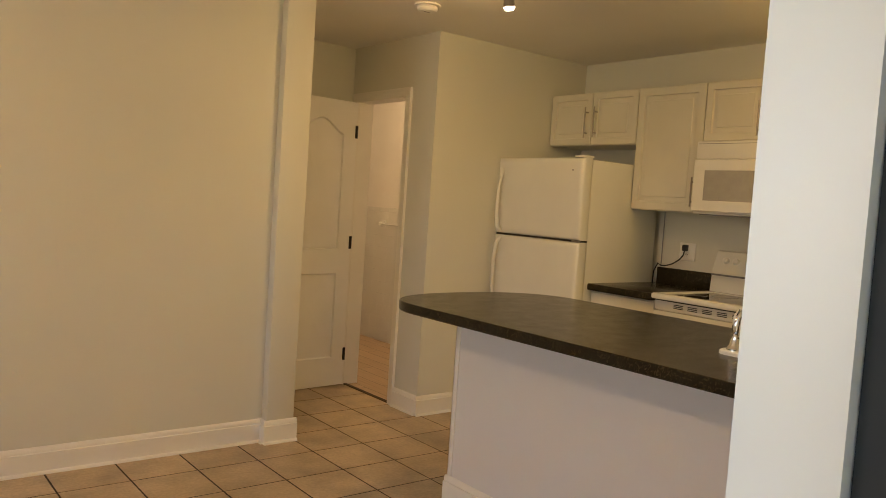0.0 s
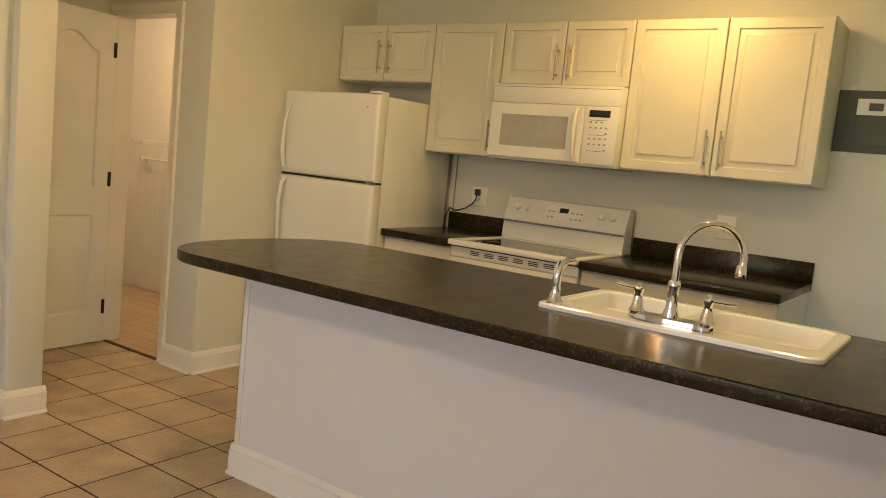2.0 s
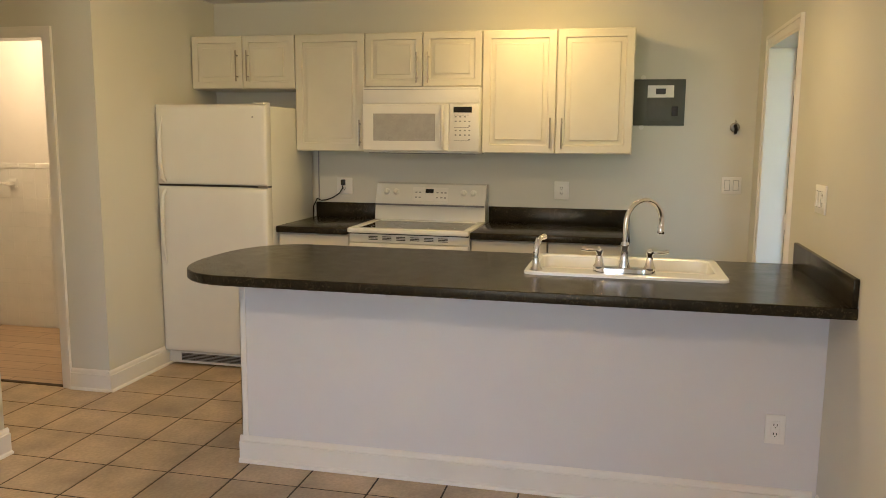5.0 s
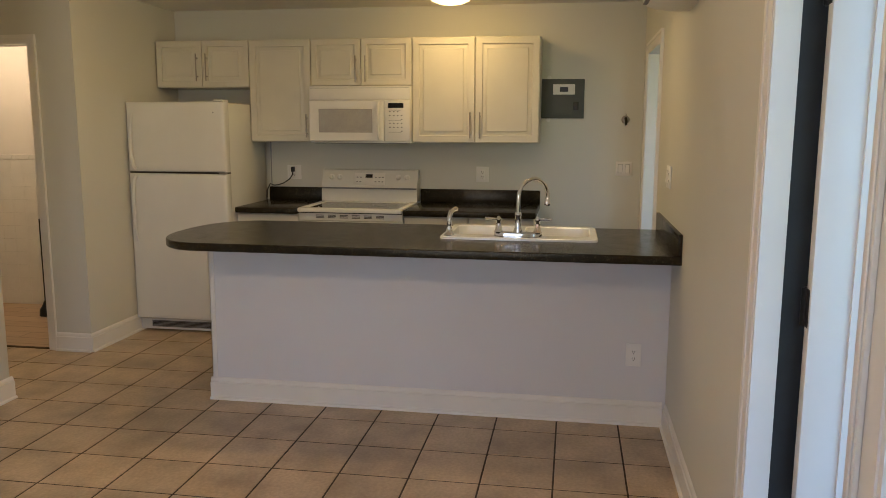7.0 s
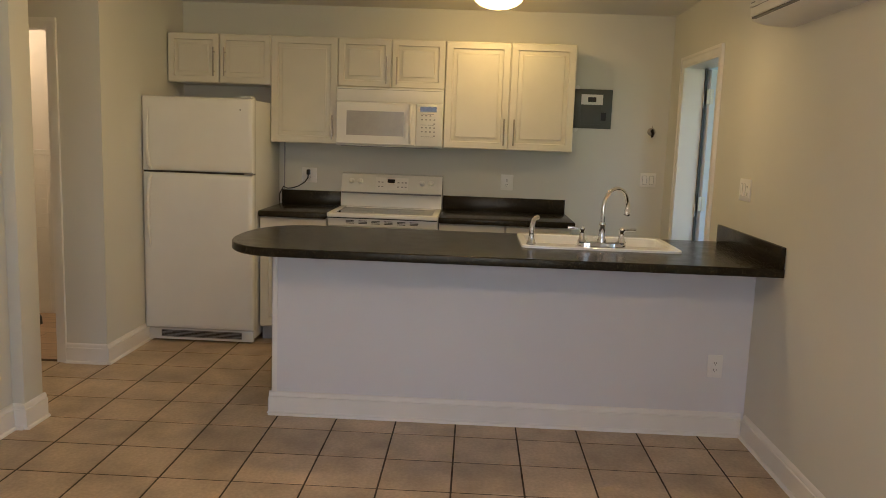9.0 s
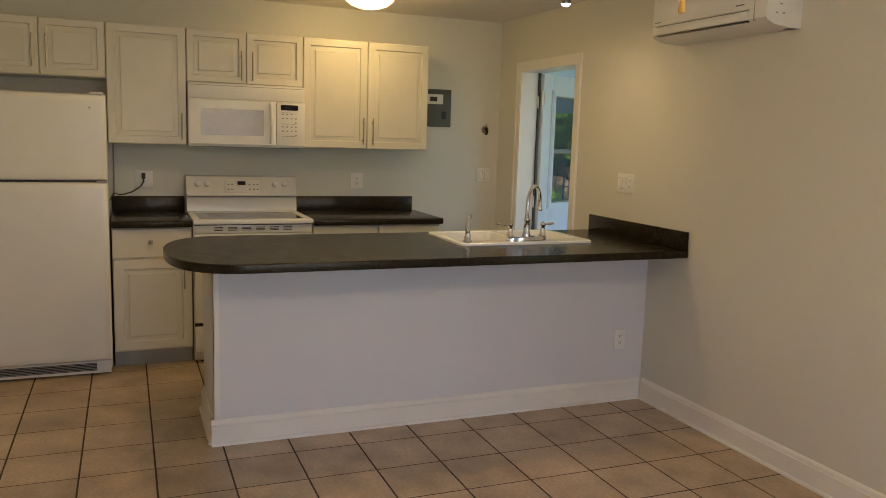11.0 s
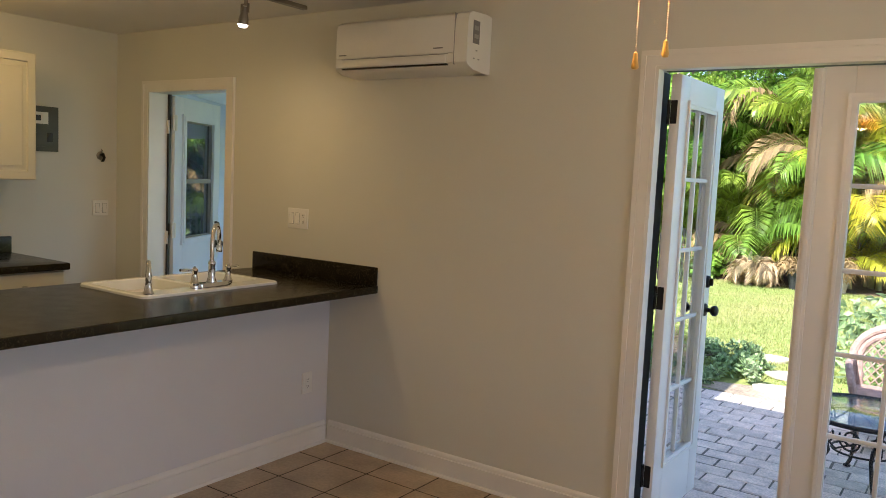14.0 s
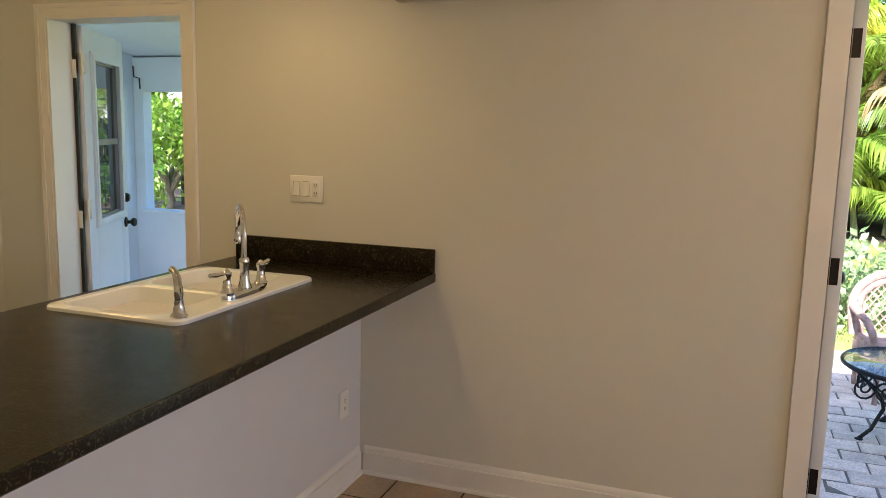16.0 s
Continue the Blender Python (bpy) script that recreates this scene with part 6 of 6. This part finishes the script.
c = thing("dead_palm", "straw-coloured heap of drooping dead palm fronds", "plant", pose(0.30, -11.15, GZ))
part("stump", tube([(0, 0, 0), (0.02, 0.0, 0.30), (0.05, 0.02, 0.50), (0.02, 0.02, 0.62)], [0.06, 0.05, 0.03, 0.012], 8), BARK, c)
rng = random.Random(77)
V, F, nb = [], [], 0
for k in range(34):
    v, f = frond(rng, rng.uniform(0.45, 0.80), radians(rng.uniform(170, 230)), 16)
    az = rng.uniform(0, 6.28)
    v = v @ np.array([[math.cos(az), math.sin(az), 0], [-math.sin(az), math.cos(az), 0], [0, 0, 1]]) + np.array([0, 0, rng.uniform(0.06, 0.30)])
    v[:, 2] = np.maximum(v[:, 2], 0.008)
    V.append(v)
    F += [tuple(i + nb for i in q) for q in f]
    nb += len(v)
ob = new("dead_fronds", numpy_mesh("dead_fronds", np.concatenate(V), F, [STRAW]))
ob.parent = c
tagged(ob, "dry drooping straw-coloured fronds")

# iron fence and board fence
c = thing("iron_fence", "black wrought iron garden fence", "fence", pose(0, 0, GZ))
fx0, fx1, fy = 1.3, 9.1, -10.4
for z in (0.12, 0.66):
    part("rail", boxes((fx0, fy - 0.012, z, fx1, fy + 0.012, z + 0.025)), IRON, c)
n = int((fx1 - fx0) / 0.105)
fpk = boxes((-0.008, -0.008, 0.0, 0.008, 0.008, 0.80))
lathe([(0.0, 0.86), (0.014, 0.80), (0.0, 0.78)], 6, None, fpk)
first = part("picket", fpk, IRON, c)
first.location = (fx0, fy, 0.0)
for i in range(1, n + 1):
    o = first.copy()
    scene.collection.objects.link(o)
    o.parent = c
    o.location = (fx0 + i * 0.105, fy, 0.0)
for i in range(5):
    part("post", boxes((fx0 + i * 1.95 - 0.02, fy - 0.02, 0, fx0 + i * 1.95 + 0.02, fy + 0.02, 0.95)), IRON, c)
c = thing("board_fence", "dark weathered board fence behind the planting", "fence", pose(0, 0, GZ))
bf = part("board", boxes((0, -0.012, 0.03, 0.138, 0.012, 1.75)), FENCEW, c)
bf.location = (-12.0, -16.4, 0)
for i in range(1, 170):
    o = bf.copy()
    scene.collection.objects.link(o)
    o.parent = c
    o.location = (-12.0 + i * 0.146, -16.4, random.uniform(-0.02, 0.02))
for z in (0.35, 1.35):
    part("rail", boxes((-12, -16.46, z, 12.9, -16.412, z + 0.09)), FENCEW, c)
# neighbour's house glimpsed over the fence
c = thing("neighbour_house", "pale neighbouring house behind the trees", "house", pose(5.0, -27.0, GZ))
part("wall", boxes((-7, -4, 0, 7, 4, 3.0)), STUCCO, c)
bm = bmesh.new()
a = [bm.verts.new(p) for p in ((-7.6, -4.6, 3.0), (7.6, -4.6, 3.0), (7.6, 4.6, 3.0), (-7.6, 4.6, 3.0), (-3.5, 0, 5.0), (3.5, 0, 5.0))]
for f in ((0, 1, 5, 4), (1, 2, 5), (2, 3, 4, 5), (3, 0, 4), (3, 2, 1, 0)):
    bm.faces.new([a[i] for i in f])
part("roof", bm, ROOFM, c)

# ---- patio furniture ----
def scroll(cx, cy, cz, r, turns, a0, plane, n=26, s=1):
    """A flat spiral in the plane of the unit vector plane and z."""
    pts = []
    for i in range(n):
        f = i / (n - 1)
        a = a0 + s * turns * 2 * math.pi * f
        rr = r * (1 - 0.85 * f)
        pts.append((cx + plane[0] * rr * math.cos(a), cy + plane[1] * rr * math.cos(a), cz + rr * math.sin(a)))
    return pts


c = thing("patio_table", "round glass patio table on scrolled black iron legs", "table", pose(-2.51, -1.77, GZ))
R, H = 0.39, 0.428
p = part("glass_top", lathe([(0, H - 0.008), (R - 0.012, H - 0.008), (R - 0.006, H - 0.004), (R - 0.012, H), (0, H)], 48), TABLEG, c, "clear green-edged glass top")
p.visible_shadow = False
part("rim", lathe([(R - 0.014, H - 0.022), (R + 0.004, H - 0.022), (R + 0.006, H - 0.006), (R - 0.002, H + 0.002), (R - 0.010, H - 0.009), (R - 0.014, H - 0.022)], 48), IRON, c, "black iron rim")
part("lower_ring", lathe([(0.16, 0.19), (0.168, 0.19), (0.168, 0.20), (0.16, 0.20), (0.16, 0.19)], 32), IRON, c)
for k in range(4):
    a = radians(90 * k + 20)
    d = (math.cos(a), math.sin(a))
    leg = [(d[0] * r, d[1] * r, z) for r, z in ((R - 0.03, H - 0.02), (R - 0.10, H - 0.09), (0.20, 0.25), (0.18, 0.18), (0.24, 0.06), (0.30, 0.010))]
    part("leg", tube(leg, 0.011, 8), IRON, c, "black iron leg")
    part("foot", lathe([(0, 0), (0.022, 0), (0.022, 0.008), (0.010, 0.014), (0, 0.014)], 12), IRON, c, "", pose(d[0] * 0.30, d[1] * 0.30, 0))
    part("leg_scroll", tube(scroll(d[0] * 0.30, d[1] * 0.30, H - 0.13, 0.075, 1.8, 2.2, d), 0.006, 6), IRON, c, "iron scroll")
    e = (-d[1], d[0])
    a2 = a + radians(45)
    m2 = (math.cos(a2) * 0.27, math.sin(a2) * 0.27)
    e2 = (-math.sin(a2), math.cos(a2))
    for s in (-1, 1):
        part("apron_scroll", tube(scroll(m2[0] + s * e2[0] * 0.085, m2[1] + s * e2[1] * 0.085, H - 0.11, 0.070, 1.9, 1.57 + s * 1.2, e2, s=s), 0.006, 6), IRON, c, "iron scroll")
    part("apron_bar", tube([(d[0] * 0.31, d[1] * 0.31, H - 0.07), (m2[0], m2[1], H - 0.18), (math.cos(a + 1.5708) * 0.31, math.sin(a + 1.5708) * 0.31, H - 0.07)], 0.006, 6), IRON, c)

c = thing("wicker_chair", "mauve-brown wicker garden chair with a lattice back", "chair", pose(-2.61, -2.60, GZ, 0, 0, 8) @ Matrix.Scale(0.86, 4))
W2 = 0.30
part("seat", boxes((-W2, -0.28, 0.36, W2, 0.28, 0.42), bevel=0.02), WICKER, c)
part("apron", boxes((-W2, 0.26, 0.22, W2, 0.285, 0.37), (-W2, -0.28, 0.22, -W2 + 0.02, 0.28, 0.37), (W2 - 0.02, -0.28, 0.22, W2, 0.28, 0.37), bevel=0.006), WICKER, c)
for x in (-W2 + 0.03, W2 - 0.03):
    for y in (-0.25, 0.25):
        part("leg", tube([(x, y, 0), (x, y, 0.36)], [0.018, 0.022], 10), WICKER, c)
hoop = [(-0.30, -0.27, 0.40)] + [(0.32 * math.cos(math.pi - math.pi * i / 14), -0.30 - 0.05 * math.sin(math.pi * i / 14), 0.62 + 0.27 * math.sin(math.pi * i / 14)) for i in range(15)] + [(0.30, -0.27, 0.40)]
bm = tube(hoop, 0.036, 10)
tube([(x * 0.86, y + 0.006, 0.62 + (z - 0.62) * 0.80 if z > 0.62 else z) for x, y, z in hoop], 0.030, 10, bm)
part("back_frame", bm, WICKER, c, "broad woven wicker back band")
for s in (-1, 1):
    for k in range(-9, 10):
        pts = []
        for i in range(9):
            z = 0.42 + 0.46 * i / 8
            x = k * 0.06 + s * (z - 0.65) * 0.8
            lim = 0.30 * math.sqrt(max(0.0, 1 - max(0.0, (z - 0.62) / 0.26) ** 2))
            if abs(x) <= lim:
                pts.append((x, -0.285 - 0.05 * max(0, (z - 0.62) / 0.27), z))
        if len(pts) > 1:
            part("lattice_strand", tube(pts, 0.006, 5), WICKER, c)
for s in (-1, 1):
    part("arm", tube([(s * 0.32, -0.30, 0.62), (s * 0.35, -0.05, 0.62), (s * 0.35, 0.18, 0.60), (s * 0.33, 0.26, 0.52), (s * 0.30, 0.27, 0.38)], 0.028, 10), WICKER, c, "rounded wicker arm")

# ---- grass ----
rng = np.random.default_rng(7)
NB = 260000
gx = rng.uniform(-5.5, 8.0, NB)
gy = -3.9 - 7.6 * rng.random(NB) ** 1.0
keep = ~((gx > 3.1) & (gy > -11.2)) | (rng.random(NB) < 0.25)
bare = (np.sin(gx * 1.3 + 1.0) * np.cos(gy * 0.9) > 0.72) & (rng.random(NB) < 0.8)
keep &= ~bare
gx, gy = gx[keep], gy[keep]
NB = len(gx)
h = 0.018 + 0.026 * rng.random(NB)
az = rng.uniform(0, 6.283, NB)
w = 0.0035 + 0.003 * rng.random(NB)
ln = 0.5 * h * rng.normal(size=NB)
p0 = np.stack([gx - w * np.cos(az), gy - w * np.sin(az), np.full(NB, GZ - 0.012)], 1)
p1 = np.stack([gx + w * np.cos(az), gy + w * np.sin(az), np.full(NB, GZ - 0.012)], 1)
p2 = np.stack([gx - ln * np.sin(az), gy + ln * np.cos(az), GZ - 0.012 + h], 1)
V = np.stack([p0, p1, p2], 1).reshape(-1, 3)
me = numpy_mesh("lawn_grass", V, np.arange(NB * 3).reshape(-1, 3).tolist(), [GRASS])
tagged(new("lawn_grass", me), "short sunlit lawn grass", "grass", kind="stuff")


# ---- floor pieces, last ----
def tile_mesh(name, w, d, mat, h=0.012, b=0.0018):
    bm = bmesh.new()
    rows = [[(x, y, z) for x, y in ((i, i), (w - i, i), (w - i, d - i), (i, d - i))] for i, z in ((0, -h), (0, -b), (b, 0))]
    nested(rows, bm)
    bmesh.ops.recalc_face_normals(bm, faces=list(bm.faces))
    me = bpy.data.meshes.new(name)
    bm.to_mesh(me)
    bm.free()
    me.materials.append(mat)
    return me


floor = solid("floor", boxes((-5.6, -0.02, -0.2, 2.24, 6.6, -0.0022)), GROUT, "beige ceramic tile floor with brown grout", "floor", "structure")
PITCH, JOINT = 0.310, 0.008
TY0, TX0 = -0.076, 0.138
cache = {}
regions = ((-5.44, 0.0, 2.08, 3.66), (-0.18, 3.66, 0.739, 4.64))
for ri, (rx0, ry0, rx1, ry1) in enumerate(regions):
    i0, i1 = math.floor((rx0 - TX0) / PITCH), math.ceil((rx1 - TX0) / PITCH)
    j0, j1 = math.floor((ry0 - TY0) / PITCH), math.ceil((ry1 - TY0) / PITCH)
    for i in range(i0, i1):
        for j in range(j0, j1):
            x0, x1 = max(rx0, TX0 + i * PITCH + JOINT / 2), min(rx1, TX0 + (i + 1) * PITCH - JOINT / 2)
            y0, y1 = max(ry0, TY0 + j * PITCH + JOINT / 2), min(ry1, TY0 + (j + 1) * PITCH - JOINT / 2)
            if x1 - x0 < 0.01 or y1 - y0 < 0.01:
                continue
            if 0.0 < x0 and x1 < 0.56 and y1 < 2.42:
                continue
            key = (round(x1 - x0, 3), round(y1 - y0, 3))
            if key not in cache:
                cache[key] = tile_mesh("floor_tile", *key, TILE)
            t = new("floor_tile", cache[key])
            t.parent = floor
            t.location = (x0, y0, random.uniform(-0.0006, 0.0))

# bathroom wainscot tiles
bt = tile_mesh("wall_tile", 0.1088, 0.1098, BATHT, 0.007, 0.0003)
btc = tile_mesh("cap_tile", 0.152, 0.040, BATHT, 0.010, 0.003)
for j in range(11):
    for i in range(22):
        o = new("wall_tile", bt)
        o.parent = bath_wall
        o.matrix_basis = Matrix.Translation((1.948, 4.02 + i * 0.1095, 0.01 + j * 0.1105)) @ Matrix(((0, 0, -1, 0), (1, 0, 0, 0), (0, 1, 0, 0), (0, 0, 0, 1)))
for i in range(16):
    o = new("cap_tile", btc)
    o.parent = bath_wall
    o.matrix_basis = Matrix.Translation((1.945, 4.02 + i * 0.154, 1.228)) @ Matrix(((0, 0, -1, 0), (1, 0, 0, 0), (0, 1, 0, 0), (0, 0, 0, 1)))

# patio pavers: the nearest are pieces, the rest one part
PW, PD = 0.228, 0.150
near_m = tile_mesh("paver", PW - 0.008, PD - 0.008, PAVER, 0.03, 0.006)
rest_v, rest_f = [], []
rnd = random.Random(9)
row = 0
y = -0.28
while y - PD > -3.32:
    x = -7.0 + (0.5 * PW if row % 2 else 0.0)
    while x + PW < 0.6:
        z = GZ + rnd.uniform(-0.004, 0.003)
        if -3.2 < x < -0.55:
            o = new("paver", near_m)
            o.parent = patio
            o.matrix_basis = pose(x, y - PD, z, rnd.uniform(-0.6, 0.6), rnd.uniform(-0.6, 0.6), rnd.uniform(-0.8, 0.8))
        else:
            b = len(rest_v)
            for dz, i in ((-0.03, 0), (0, 0.006)):
                rest_v += [(x + i, y - PD + i, z + dz), (x + PW - 0.008 - i, y - PD + i, z + dz), (x + PW - 0.008 - i, y - 0.008 - i, z + dz), (x + i, y - 0.008 - i, z + dz)]
            rest_f += [(b + 4, b + 5, b + 6, b + 7)] + [(b + k, b + (k + 1) % 4, b + 4 + (k + 1) % 4, b + 4 + k) for k in range(4)]
        x += PW
    y -= PD
    row += 1
ob = new("pavers_far", numpy_mesh("pavers_far", rest_v, rest_f, [PAVER]))
ob.parent = patio
tagged(ob, kind="stuff")
